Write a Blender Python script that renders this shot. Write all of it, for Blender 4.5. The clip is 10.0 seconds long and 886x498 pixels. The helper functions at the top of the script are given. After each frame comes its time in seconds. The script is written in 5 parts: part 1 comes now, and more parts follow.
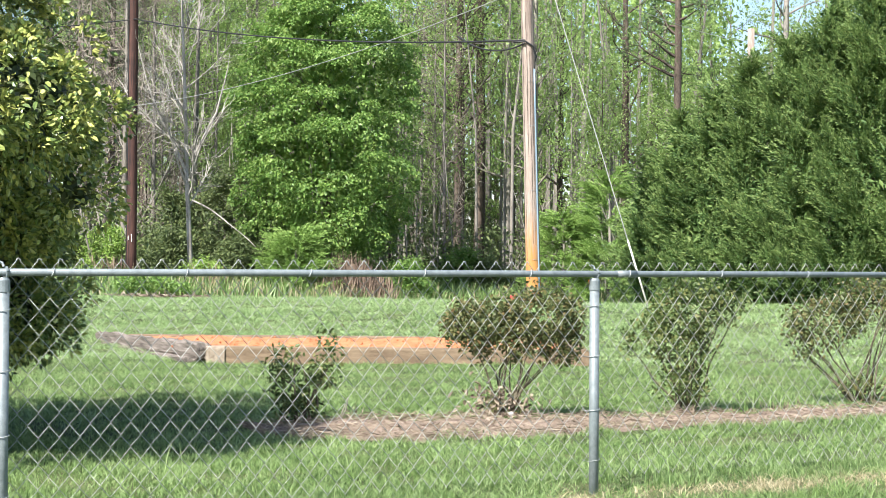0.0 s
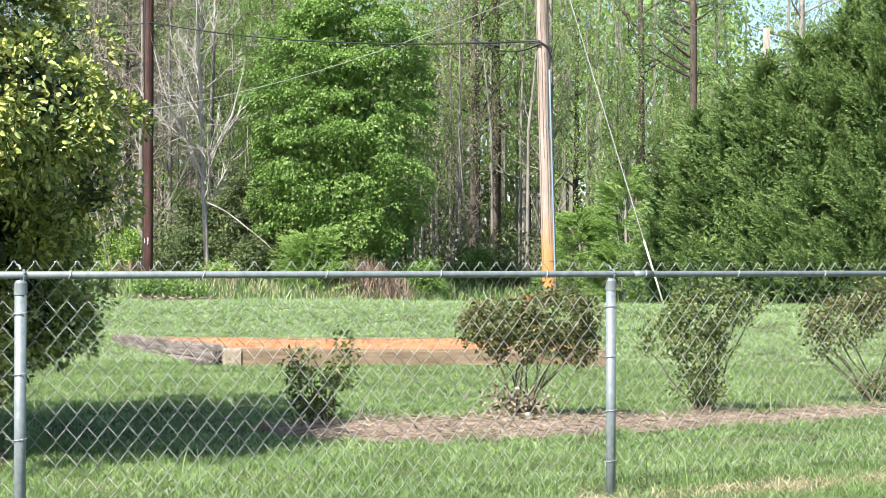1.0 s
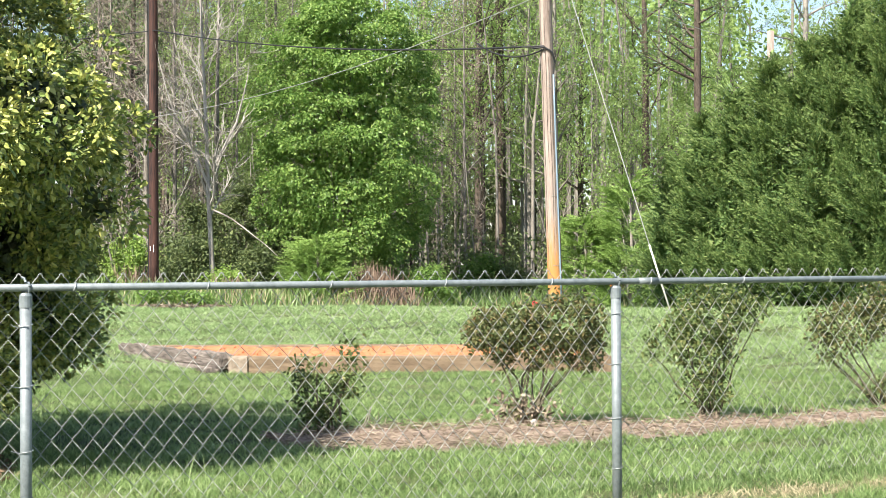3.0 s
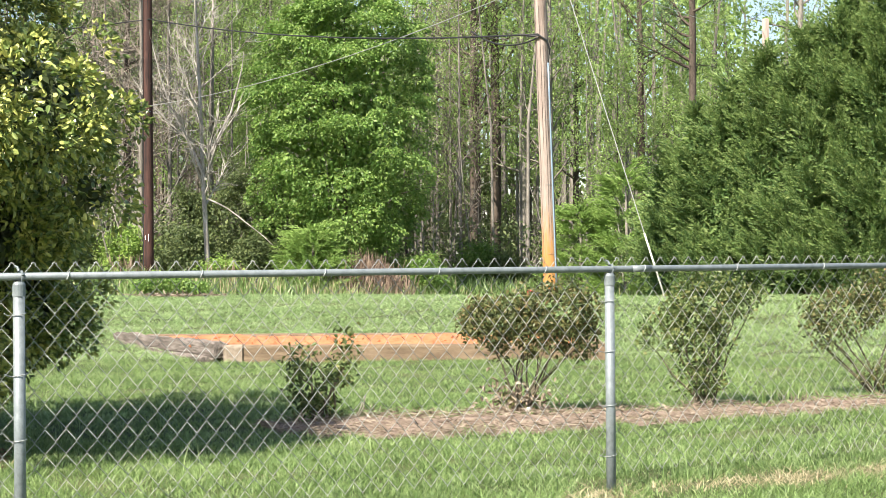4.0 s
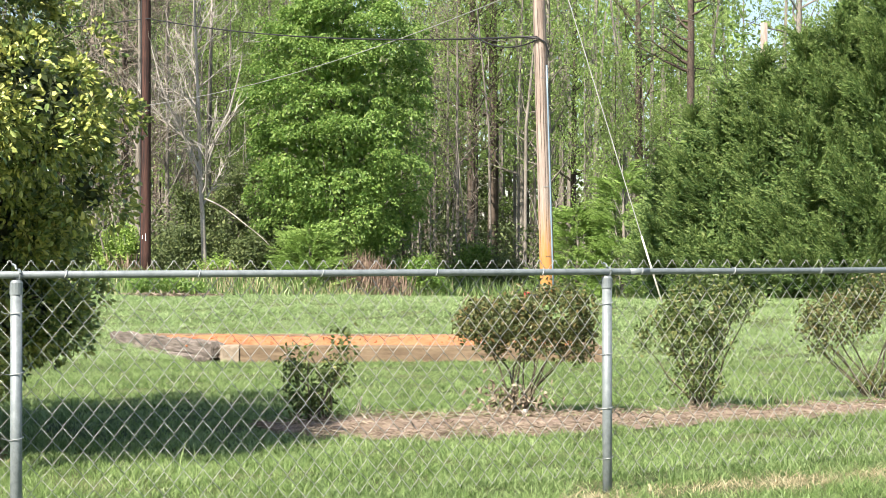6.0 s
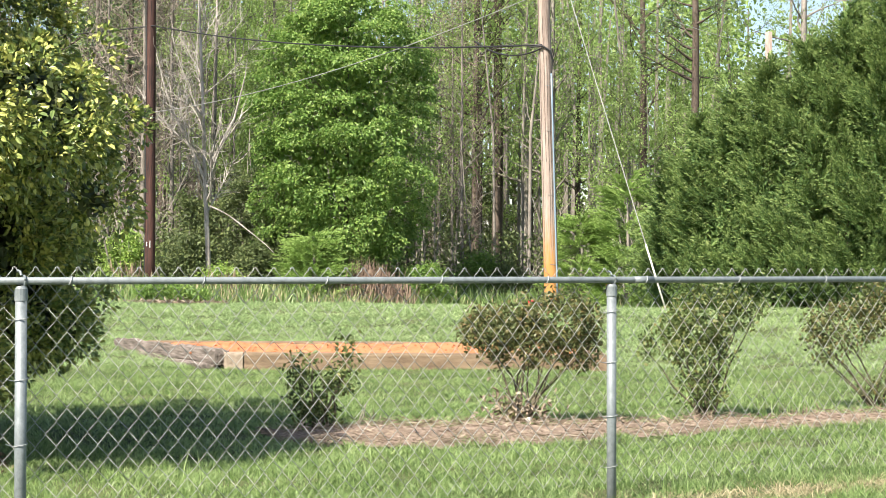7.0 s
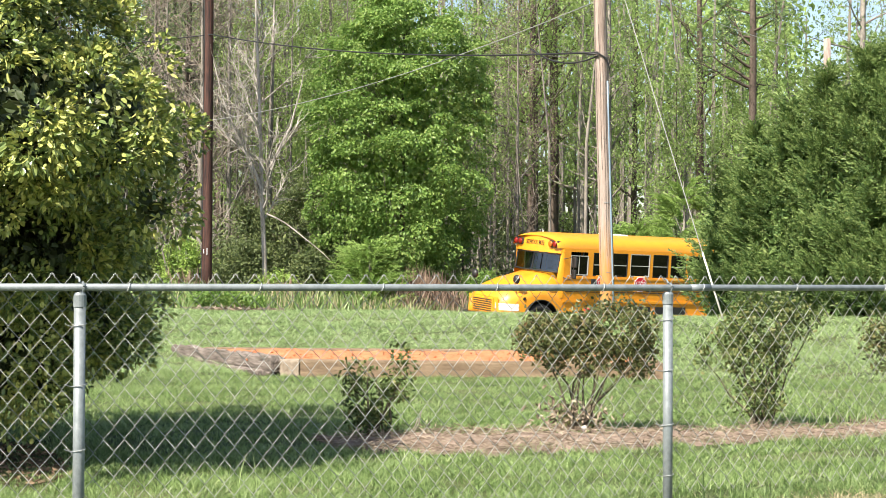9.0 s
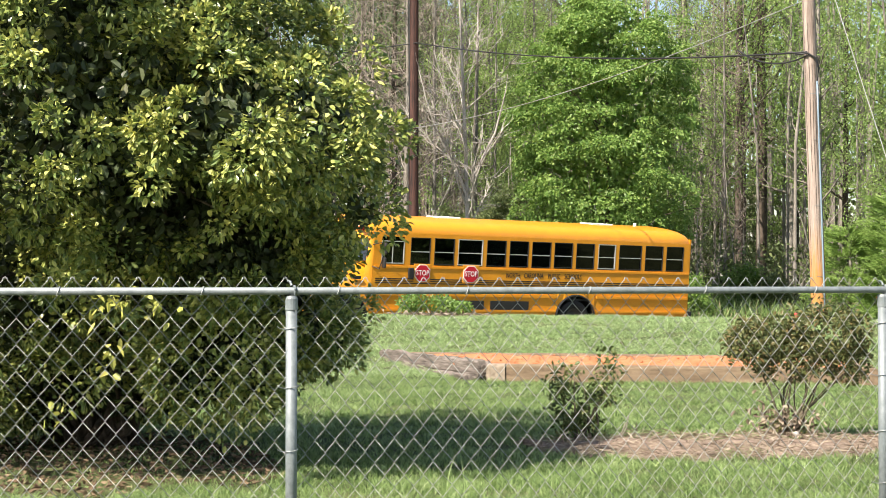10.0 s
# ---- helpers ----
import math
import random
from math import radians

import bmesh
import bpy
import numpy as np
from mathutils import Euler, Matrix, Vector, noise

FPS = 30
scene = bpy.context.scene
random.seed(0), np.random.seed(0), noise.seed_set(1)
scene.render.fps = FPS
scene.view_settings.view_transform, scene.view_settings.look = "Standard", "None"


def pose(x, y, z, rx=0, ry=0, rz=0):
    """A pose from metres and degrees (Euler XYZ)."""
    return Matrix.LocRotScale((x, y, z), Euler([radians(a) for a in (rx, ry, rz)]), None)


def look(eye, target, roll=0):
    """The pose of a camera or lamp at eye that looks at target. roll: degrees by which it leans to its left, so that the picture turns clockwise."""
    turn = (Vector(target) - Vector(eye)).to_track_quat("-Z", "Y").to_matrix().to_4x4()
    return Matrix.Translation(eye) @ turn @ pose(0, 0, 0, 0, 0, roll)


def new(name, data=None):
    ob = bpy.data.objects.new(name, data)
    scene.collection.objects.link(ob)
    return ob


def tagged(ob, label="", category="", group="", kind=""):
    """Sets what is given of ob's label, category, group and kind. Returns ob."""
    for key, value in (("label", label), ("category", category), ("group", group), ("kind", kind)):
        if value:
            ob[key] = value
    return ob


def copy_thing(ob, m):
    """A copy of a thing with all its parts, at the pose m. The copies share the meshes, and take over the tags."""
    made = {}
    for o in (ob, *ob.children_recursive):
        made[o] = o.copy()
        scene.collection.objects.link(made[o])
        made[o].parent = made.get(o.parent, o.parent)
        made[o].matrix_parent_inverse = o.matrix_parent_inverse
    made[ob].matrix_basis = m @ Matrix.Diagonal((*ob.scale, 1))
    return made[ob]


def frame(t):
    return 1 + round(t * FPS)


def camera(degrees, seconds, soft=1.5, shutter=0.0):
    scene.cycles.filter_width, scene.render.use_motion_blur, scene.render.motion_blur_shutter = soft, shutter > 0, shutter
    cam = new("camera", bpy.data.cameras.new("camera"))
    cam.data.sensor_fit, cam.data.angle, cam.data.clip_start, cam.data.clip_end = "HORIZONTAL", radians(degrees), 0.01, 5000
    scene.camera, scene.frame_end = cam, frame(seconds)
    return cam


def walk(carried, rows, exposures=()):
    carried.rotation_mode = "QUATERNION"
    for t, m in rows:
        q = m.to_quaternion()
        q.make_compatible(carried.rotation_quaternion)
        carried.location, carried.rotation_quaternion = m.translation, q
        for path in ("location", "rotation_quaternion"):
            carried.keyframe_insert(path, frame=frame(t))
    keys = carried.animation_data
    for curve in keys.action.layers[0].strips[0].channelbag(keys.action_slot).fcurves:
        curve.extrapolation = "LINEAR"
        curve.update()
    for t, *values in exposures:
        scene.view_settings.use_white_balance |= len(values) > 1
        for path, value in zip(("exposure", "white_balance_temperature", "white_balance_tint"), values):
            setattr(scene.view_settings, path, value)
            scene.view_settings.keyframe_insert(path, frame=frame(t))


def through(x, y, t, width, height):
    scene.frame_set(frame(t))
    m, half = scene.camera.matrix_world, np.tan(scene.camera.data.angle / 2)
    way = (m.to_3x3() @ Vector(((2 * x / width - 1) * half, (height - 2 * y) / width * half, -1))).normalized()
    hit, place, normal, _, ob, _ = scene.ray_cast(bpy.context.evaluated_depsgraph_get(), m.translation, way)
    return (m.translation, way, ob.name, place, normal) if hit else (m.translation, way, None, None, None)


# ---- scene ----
cam = camera(30.36, 10.0, soft=0.7)

EYE = 1.18
# seconds, turn to the left, tilt up, lean, sideways shift, rise
PATH = [
    (0.0, 0.000, 0.615, 0.500, -0.008, -0.007), (0.5, 0.259, 0.614, 0.317, -0.005, -0.009),
    (1.0, 0.563, 0.664, 0.222, -0.007, -0.010), (1.5, 0.822, 0.775, 0.144, -0.004, -0.007),
    (2.0, 0.897, 0.900, 0.018, -0.003, 0.004), (2.5, 0.871, 0.903, -0.112, -0.005, 0.011),
    (4.0, 0.605, 0.436, -0.340, 0.008, 0.006), (4.5, 0.599, 0.270, -0.299, 0.008, 0.005),
    (5.0, 0.553, 0.242, -0.165, 0.008, 0.004), (5.5, 0.489, 0.335, -0.023, 0.006, 0.006),
    (7.0, 0.639, 0.772, 0.269, 0.000, 0.003), (7.5, 0.772, 0.866, 0.310, 0.004, 0.007),
    (8.0, 0.900, 0.969, 0.358, 0.003, 0.004), (8.5, 1.364, 1.007, 0.348, 0.002, 0.005),
    (9.0, 2.591, 1.034, 0.393, 0.000, 0.001), (9.5, 5.231, 1.067, 0.384, -0.010, -0.008),
    (10.0, 9.774, 1.207, 0.165, -0.006, -0.013)]


def held(turn, tilt, lean, dx, dz):
    a, b = radians(turn), radians(tilt)
    eye = Vector((dx, 0, EYE + dz))
    ahead = Vector((-math.sin(a) * math.cos(b), math.cos(a) * math.cos(b), math.sin(b)))
    return look(eye, eye + ahead * 10, lean)


walk(cam, [(t, held(*r)) for t, *r in PATH], exposures=[(0.0, 1.37, 6250, 12), (2.0, 1.37, 6400, 12), (4.5, 1.35, 6800, 13), (8.0, 1.32, 6800, 14), (9.0, 1.28, 6850, 14), (10.0, 1.24, 6950, 15)])

# ---- light ----
SUN_FROM = Vector((-0.56, -0.82, 1.04)).normalized()
world = bpy.data.worlds.new("sky")
scene.world = world
world.use_nodes = True
wn = world.node_tree.nodes
wl = world.node_tree.links
sky = wn.new("ShaderNodeTexSky")
sky.sky_type, sky.sun_disc = "NISHITA", False
sky.sun_elevation = math.asin(SUN_FROM.z)
sky.sun_rotation = math.atan2(SUN_FROM.x, SUN_FROM.y)
wl.new(sky.outputs[0], wn["Background"].inputs[0])
wn["Background"].inputs[1].default_value = 0.085
sun = new("sun", bpy.data.lights.new("sun", "SUN"))
sun.data.energy, sun.data.angle, sun.data.color = 4.9, radians(0.53), (1.0, 0.95, 0.86)
sun.matrix_world = look(SUN_FROM * 60, (0, 0, 0))


# ---- materials ----
def nodes_of(name):
    m = bpy.data.materials.new(name)
    m.use_nodes = True
    n, l = m.node_tree.nodes, m.node_tree.links
    return m, n, l, n["Principled BSDF"]


def ramp(n, stops):
    r = n.new("ShaderNodeValToRGB")
    while len(r.color_ramp.elements) < len(stops):
        r.color_ramp.elements.new(0.5)
    for e, (p, c) in zip(r.color_ramp.elements, stops):
        e.position, e.color = p, (*c, 1)
    return r


def surface(name, dark, light, scale=8.0, rough=0.7, metal=0.0, bump=0.2, fine=60.0, stretch=(1, 1, 1), spec=0.5, distance=0.01):
    """A mottled surface with variation at two scales and a fine relief."""
    m, n, l, b = nodes_of(name)
    co = n.new("ShaderNodeTexCoord")
    mp = n.new("ShaderNodeMapping")
    mp.inputs["Scale"].default_value = stretch
    l.new(co.outputs["Object"], mp.inputs[0])
    big, small = n.new("ShaderNodeTexNoise"), n.new("ShaderNodeTexNoise")
    big.inputs["Scale"].default_value, big.inputs["Detail"].default_value = scale, 6
    small.inputs["Scale"].default_value, small.inputs["Detail"].default_value = fine, 4
    l.new(mp.outputs[0], big.inputs[0]), l.new(mp.outputs[0], small.inputs[0])
    mix = n.new("ShaderNodeMath")
    mix.operation = "MULTIPLY_ADD"
    mix.inputs[1].default_value = 0.45
    l.new(small.outputs[0], mix.inputs[0])
    half = n.new("ShaderNodeMath")
    half.operation = "MULTIPLY"
    half.inputs[1].default_value = 0.55
    l.new(big.outputs[0], half.inputs[0]), l.new(half.outputs[0], mix.inputs[2])
    r = ramp(n, [(0.36, dark), (0.64, light)])
    l.new(mix.outputs[0], r.inputs[0]), l.new(r.outputs[0], b.inputs["Base Color"])
    b.inputs["Roughness"].default_value, b.inputs["Metallic"].default_value = rough, metal
    b.inputs["Specular IOR Level"].default_value = spec
    if bump:
        bp = n.new("ShaderNodeBump")
        bp.inputs["Strength"].default_value, bp.inputs["Distance"].default_value = bump, distance
        l.new(mix.outputs[0], bp.inputs["Height"]), l.new(bp.outputs[0], b.inputs["Normal"])
    return m


def leafy(name, stops, rough=0.5, through=0.35, patch=0.35, patch_scale=0.8, spec=0.4):
    """Leaves: each its own shade, with lighter and duller patches over the plant, and light passing through."""
    m, n, l, b = nodes_of(name)
    geo, co = n.new("ShaderNodeNewGeometry"), n.new("ShaderNodeTexCoord")
    no = n.new("ShaderNodeTexNoise")
    no.inputs["Scale"].default_value = patch_scale
    l.new(co.outputs["Object"], no.inputs[0])
    a = n.new("ShaderNodeMath")
    a.operation, a.inputs[1].default_value = "MULTIPLY", 1 - patch
    l.new(geo.outputs["Random Per Island"], a.inputs[0])
    c = n.new("ShaderNodeMath")
    c.operation, c.inputs[1].default_value = "MULTIPLY_ADD", patch
    l.new(no.outputs[0], c.inputs[0]), l.new(a.outputs[0], c.inputs[2])
    r = ramp(n, stops)
    l.new(c.outputs[0], r.inputs[0]), l.new(r.outputs[0], b.inputs["Base Color"])
    b.inputs["Roughness"].default_value = rough
    b.inputs["Specular IOR Level"].default_value = spec
    tr = n.new("ShaderNodeBsdfTranslucent")
    l.new(r.outputs[0], tr.inputs[0])
    mx = n.new("ShaderNodeMixShader")
    mx.inputs[0].default_value = through
    l.new(b.outputs[0], mx.inputs[1]), l.new(tr.outputs[0], mx.inputs[2])
    l.new(mx.outputs[0], n["Material Output"].inputs[0])
    return m


def paint(name, colour, rough=0.4, metal=0.0, dirt=0.12, coat=0.0):
    m = surface(name, tuple(c * (1 - dirt) for c in colour), colour, 3.0, rough, metal, 0.03, 40.0)
    m.node_tree.nodes["Principled BSDF"].inputs["Coat Weight"].default_value = coat
    return m


def tinted_glass(name, tint, gloss=0.12):
    m, n, l, b = nodes_of(name)
    t, g, mx = n.new("ShaderNodeBsdfTransparent"), n.new("ShaderNodeBsdfGlossy"), n.new("ShaderNodeMixShader")
    t.inputs[0].default_value, g.inputs["Roughness"].default_value = (*tint, 1), 0.03
    mx.inputs[0].default_value = gloss
    l.new(t.outputs[0], mx.inputs[1]), l.new(g.outputs[0], mx.inputs[2]), l.new(mx.outputs[0], n["Material Output"].inputs[0])
    return m


GALV = surface("galvanised_steel", (0.145, 0.172, 0.178), (0.235, 0.268, 0.272), 30, 0.5, 0.2, 0.06, 180)
WIRE = surface("galvanised_wire", (0.27, 0.28, 0.265), (0.44, 0.445, 0.42), 30, 0.40, 0.35, 0.0, 180)
ALU = surface("aluminium_tie", (0.30, 0.32, 0.32), (0.42, 0.44, 0.44), 30, 0.45, 0.15, 0.0)
SOIL = surface("lawn_soil", (0.035, 0.05, 0.018), (0.12, 0.135, 0.06), 1.3, 0.95, 0, 0.5, 30, spec=0.1)
MULCH = surface("mulch", (0.11, 0.08, 0.06), (0.32, 0.25, 0.195), 7, 0.95, 0, 0.8, 60, spec=0.1)
STRAW = leafy("straw_bits", [(0.0, (0.07, 0.047, 0.034)), (0.4, (0.21, 0.163, 0.118)), (0.75, (0.38, 0.318, 0.238)), (1.0, (0.58, 0.51, 0.40))], 0.9, 0.1)
LITTER = leafy("dead_leaves", [(0.0, (0.05, 0.032, 0.02)), (0.5, (0.15, 0.10, 0.06)), (0.85, (0.27, 0.20, 0.125)), (1.0, (0.42, 0.33, 0.22))], 0.9, 0.1)
CLAY = surface("red_clay", (0.34, 0.118, 0.052), (0.55, 0.25, 0.125), 5, 0.95, 0, 0.9, 40, spec=0.1, distance=0.03)
OLD_WOOD = surface("weathered_timber", (0.045, 0.037, 0.032), (0.29, 0.25, 0.215), 6, 0.9, 0, 1.0, 45, (0.7, 7, 7), 0.15)
NEW_WOOD = surface("treated_timber", (0.10, 0.070, 0.045), (0.27, 0.20, 0.13), 4, 0.8, 0, 0.5, 40, (0.6, 5, 5), 0.2)
ENDGRAIN = surface("cut_timber_end", (0.16, 0.125, 0.09), (0.36, 0.30, 0.23), 14, 0.85, 0, 0.5, 60, spec=0.2)
POLE_WOOD = surface("pole_wood_sunbleached", (0.20, 0.155, 0.128), (0.40, 0.33, 0.28), 2.2, 0.85, 0, 0.7, 16, (5, 5, 0.35), 0.2)


def stained_pole():
    """Sun-bleached pole wood that turns orange towards its foot, with a ragged border."""
    m = POLE_WOOD.copy()
    m.name = "pole_wood_stained"
    n, l = m.node_tree.nodes, m.node_tree.links
    b = n["Principled BSDF"]
    old = b.inputs["Base Color"].links[0].from_socket
    co, sep, no = n.new("ShaderNodeTexCoord"), n.new("ShaderNodeSeparateXYZ"), n.new("ShaderNodeTexNoise")
    mp = n.new("ShaderNodeMapping")
    mp.inputs["Scale"].default_value = (9, 9, 0.6)
    l.new(co.outputs["Object"], sep.inputs[0]), l.new(co.outputs["Object"], mp.inputs[0]), l.new(mp.outputs[0], no.inputs[0])
    add = n.new("ShaderNodeMath")
    add.operation, add.inputs[1].default_value = "MULTIPLY_ADD", 1.6
    l.new(no.outputs[0], add.inputs[0]), l.new(sep.outputs[2], add.inputs[2])
    rg = n.new("ShaderNodeMapRange")
    rg.inputs["From Min"].default_value, rg.inputs["From Max"].default_value = 1.6, 2.8
    l.new(add.outputs[0], rg.inputs[0])
    mx = n.new("ShaderNodeMix")
    mx.data_type = "RGBA"
    l.new(rg.outputs[0], mx.inputs["Factor"])
    mx.inputs[6].default_value = (0.42, 0.205, 0.065, 1)
    l.new(old, mx.inputs[7]), l.new(mx.outputs[2], b.inputs["Base Color"])
    return m


POLE_STAIN = stained_pole()
CREOSOTE = surface("creosoted_wood", (0.014, 0.011, 0.011), (0.105, 0.05, 0.037), 1.1, 0.8, 0, 0.6, 12, (6, 6, 0.25), 0.25)
BARK_GREY = surface("grey_bark", (0.10, 0.09, 0.075), (0.30, 0.275, 0.235), 1.5, 0.9, 0, 0.7, 14, (4, 4, 0.8), 0.15)
BARK_PALE = surface("pale_bark", (0.15, 0.135, 0.115), (0.38, 0.35, 0.30), 1.2, 0.85, 0, 0.4, 14, (3, 3, 0.8), 0.15)
BARK_DARK = surface("dark_bark", (0.045, 0.035, 0.028), (0.15, 0.12, 0.095), 1.5, 0.9, 0, 0.7, 14, (4, 4, 0.8), 0.15)
BARK_WHITE = surface("whitish_bark", (0.19, 0.175, 0.15), (0.46, 0.43, 0.385), 1.2, 0.85, 0, 0.4, 14, (3, 3, 0.8), 0.15)
STEM = surface("rose_stem", (0.06, 0.055, 0.035), (0.19, 0.165, 0.115), 20, 0.8, 0, 0.3, 90, spec=0.2)
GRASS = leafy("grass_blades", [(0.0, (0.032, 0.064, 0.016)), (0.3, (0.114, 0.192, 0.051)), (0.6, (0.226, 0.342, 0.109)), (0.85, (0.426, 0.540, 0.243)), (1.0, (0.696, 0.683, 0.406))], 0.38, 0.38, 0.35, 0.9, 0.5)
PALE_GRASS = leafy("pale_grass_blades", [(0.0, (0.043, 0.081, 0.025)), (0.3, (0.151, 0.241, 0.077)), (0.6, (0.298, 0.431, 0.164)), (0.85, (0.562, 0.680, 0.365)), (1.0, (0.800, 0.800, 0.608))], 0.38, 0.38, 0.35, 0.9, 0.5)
TALL_DRY = leafy("dry_tall_grass", [(0.0, (0.24, 0.20, 0.11)), (0.6, (0.46, 0.40, 0.25)), (1.0, (0.62, 0.56, 0.38))], 0.8, 0.25)
REDBRUSH = leafy("dry_brush", [(0.0, (0.11, 0.075, 0.055)), (0.6, (0.25, 0.18, 0.13)), (1.0, (0.38, 0.30, 0.22))], 0.9, 0.15)
BUSH_LEAF = leafy("evergreen_bush_leaf", [(0.0, (0.047, 0.087, 0.026)), (0.38, (0.144, 0.209, 0.057)), (0.6, (0.388, 0.426, 0.117)), (0.85, (0.800, 0.753, 0.251)), (0.97, (0.800, 0.800, 0.313)), (1.0, (0.800, 0.800, 0.079))], 0.33, 0.14, 0.55, 3.0, 0.5)
YOUNG_LEAF = leafy("young_bush_leaf", [(0.0, (0.24, 0.30, 0.06)), (0.6, (0.46, 0.47, 0.12)), (1.0, (0.66, 0.58, 0.18))], 0.4, 0.3)
# inner bush leaves: the same foliage with its shade put into the colour
SHADE_LEAF = leafy("shaded_bush_leaf", [(0.0, (0.023, 0.039, 0.016)), (0.7, (0.058, 0.081, 0.029)), (1.0, (0.117, 0.104, 0.046))], 0.5, 0.05)
ROSE_LEAF = leafy("rose_leaf", [(0.0, (0.036, 0.056, 0.019)), (0.5, (0.100, 0.125, 0.040)), (0.8, (0.190, 0.165, 0.065)), (1.0, (0.300, 0.145, 0.085))], 0.45, 0.25, 0.3, 4.0)
ROSE_GREEN = leafy("rose_leaf_green", [(0.0, (0.036, 0.064, 0.018)), (0.5, (0.100, 0.146, 0.041)), (0.85, (0.196, 0.204, 0.068)), (1.0, (0.272, 0.128, 0.077))], 0.45, 0.25, 0.3, 4.0)
CYPRESS = leafy("cypress_spray", [(0.0, (0.039, 0.086, 0.033)), (0.4, (0.095, 0.173, 0.053)), (0.75, (0.180, 0.258, 0.077)), (1.0, (0.240, 0.259, 0.112))], 0.6, 0.2, 0.45, 1.1, 0.25)
CYPRESS_TIP = leafy("cypress_tip", [(0.0, (0.099, 0.173, 0.054)), (0.5, (0.198, 0.294, 0.093)), (1.0, (0.327, 0.388, 0.147))], 0.55, 0.22, 0.4, 1.1, 0.25)
CEDAR = leafy("young_cedar_spray", [(0.0, (0.113, 0.200, 0.047)), (0.5, (0.244, 0.383, 0.099)), (1.0, (0.412, 0.520, 0.173))], 0.55, 0.3, 0.4, 0.9, 0.25)
MAPLE = leafy("fresh_green_leaf", [(0.0, (0.087, 0.170, 0.038)), (0.5, (0.177, 0.307, 0.069)), (0.85, (0.294, 0.405, 0.107)), (1.0, (0.443, 0.482, 0.184))], 0.45, 0.4, 0.3, 0.9)
LIME = leafy("lime_shrub_leaf", [(0.0, (0.135, 0.227, 0.051)), (0.5, (0.281, 0.423, 0.098)), (1.0, (0.471, 0.574, 0.173))], 0.5, 0.4, 0.3, 0.9)
SPRING = leafy("spring_leaf", [(0.0, (0.127, 0.210, 0.061)), (0.5, (0.251, 0.378, 0.104)), (1.0, (0.453, 0.554, 0.216))], 0.5, 0.45, 0.35, 0.4)
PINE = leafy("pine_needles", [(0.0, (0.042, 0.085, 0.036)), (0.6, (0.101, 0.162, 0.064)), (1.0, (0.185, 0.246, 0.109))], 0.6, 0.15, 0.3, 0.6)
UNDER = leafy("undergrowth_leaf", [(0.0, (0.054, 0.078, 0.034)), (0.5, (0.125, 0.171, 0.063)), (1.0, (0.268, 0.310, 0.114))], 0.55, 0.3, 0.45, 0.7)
TWIGGY = leafy("bare_twigs", [(0.0, (0.108, 0.090, 0.072)), (0.6, (0.228, 0.192, 0.156)), (1.0, (0.360, 0.312, 0.264))], 0.9, 0.05)
ASPHALT = surface("asphalt", (0.035, 0.035, 0.036), (0.075, 0.073, 0.07), 3, 0.9, 0, 0.5, 90)
BUS_YELLOW = paint("school_bus_yellow", (0.76, 0.305, 0.018), 0.38, 0, 0.14, 0.3)
BUS_BLACK = paint("black_trim", (0.018, 0.018, 0.018), 0.5)
RUBBER = paint("tyre_rubber", (0.022, 0.021, 0.02), 0.85)
RIM = paint("wheel_rim", (0.10, 0.095, 0.09), 0.5, 0.3)
CHROME = paint("window_frame_metal", (0.62, 0.62, 0.60), 0.35, 0.5)
SIGN_RED = paint("sign_red", (0.55, 0.012, 0.03), 0.4)
SIGN_WHITE = paint("sign_white", (0.80, 0.80, 0.78), 0.45, 0, 0.05)
LAMP_RED = paint("lamp_red", (0.20, 0.012, 0.008), 0.25)
LAMP_AMBER = paint("lamp_amber", (0.42, 0.11, 0.01), 0.25)
PETAL = paint("yellow_petal", (0.78, 0.58, 0.02), 0.6)
STONE = surface("pale_stone", (0.42, 0.40, 0.37), (0.66, 0.64, 0.60), 12, 0.85, 0, 0.4, 60)
LAMP_CLEAR = paint("headlamp_lens", (0.72, 0.70, 0.66), 0.12)
SEAT = paint("seat_vinyl", (0.02, 0.022, 0.028), 0.6)
SIDE_GLASS = tinted_glass("tinted_side_glass", (0.10, 0.11, 0.12), 0.05)
FRONT_GLASS = tinted_glass("windscreen_glass", (0.42, 0.50, 0.48), 0.16)
CABLE = paint("black_cable", (0.016, 0.016, 0.017), 0.6)
STRAND = paint("steel_strand", (0.40, 0.40, 0.38), 0.5, 0.4)
SLEEVE = paint("guy_sleeve_plastic", (0.62, 0.60, 0.52), 0.5)
CONDUIT = paint("blue_grey_conduit", (0.24, 0.33, 0.40), 0.45, 0.3)
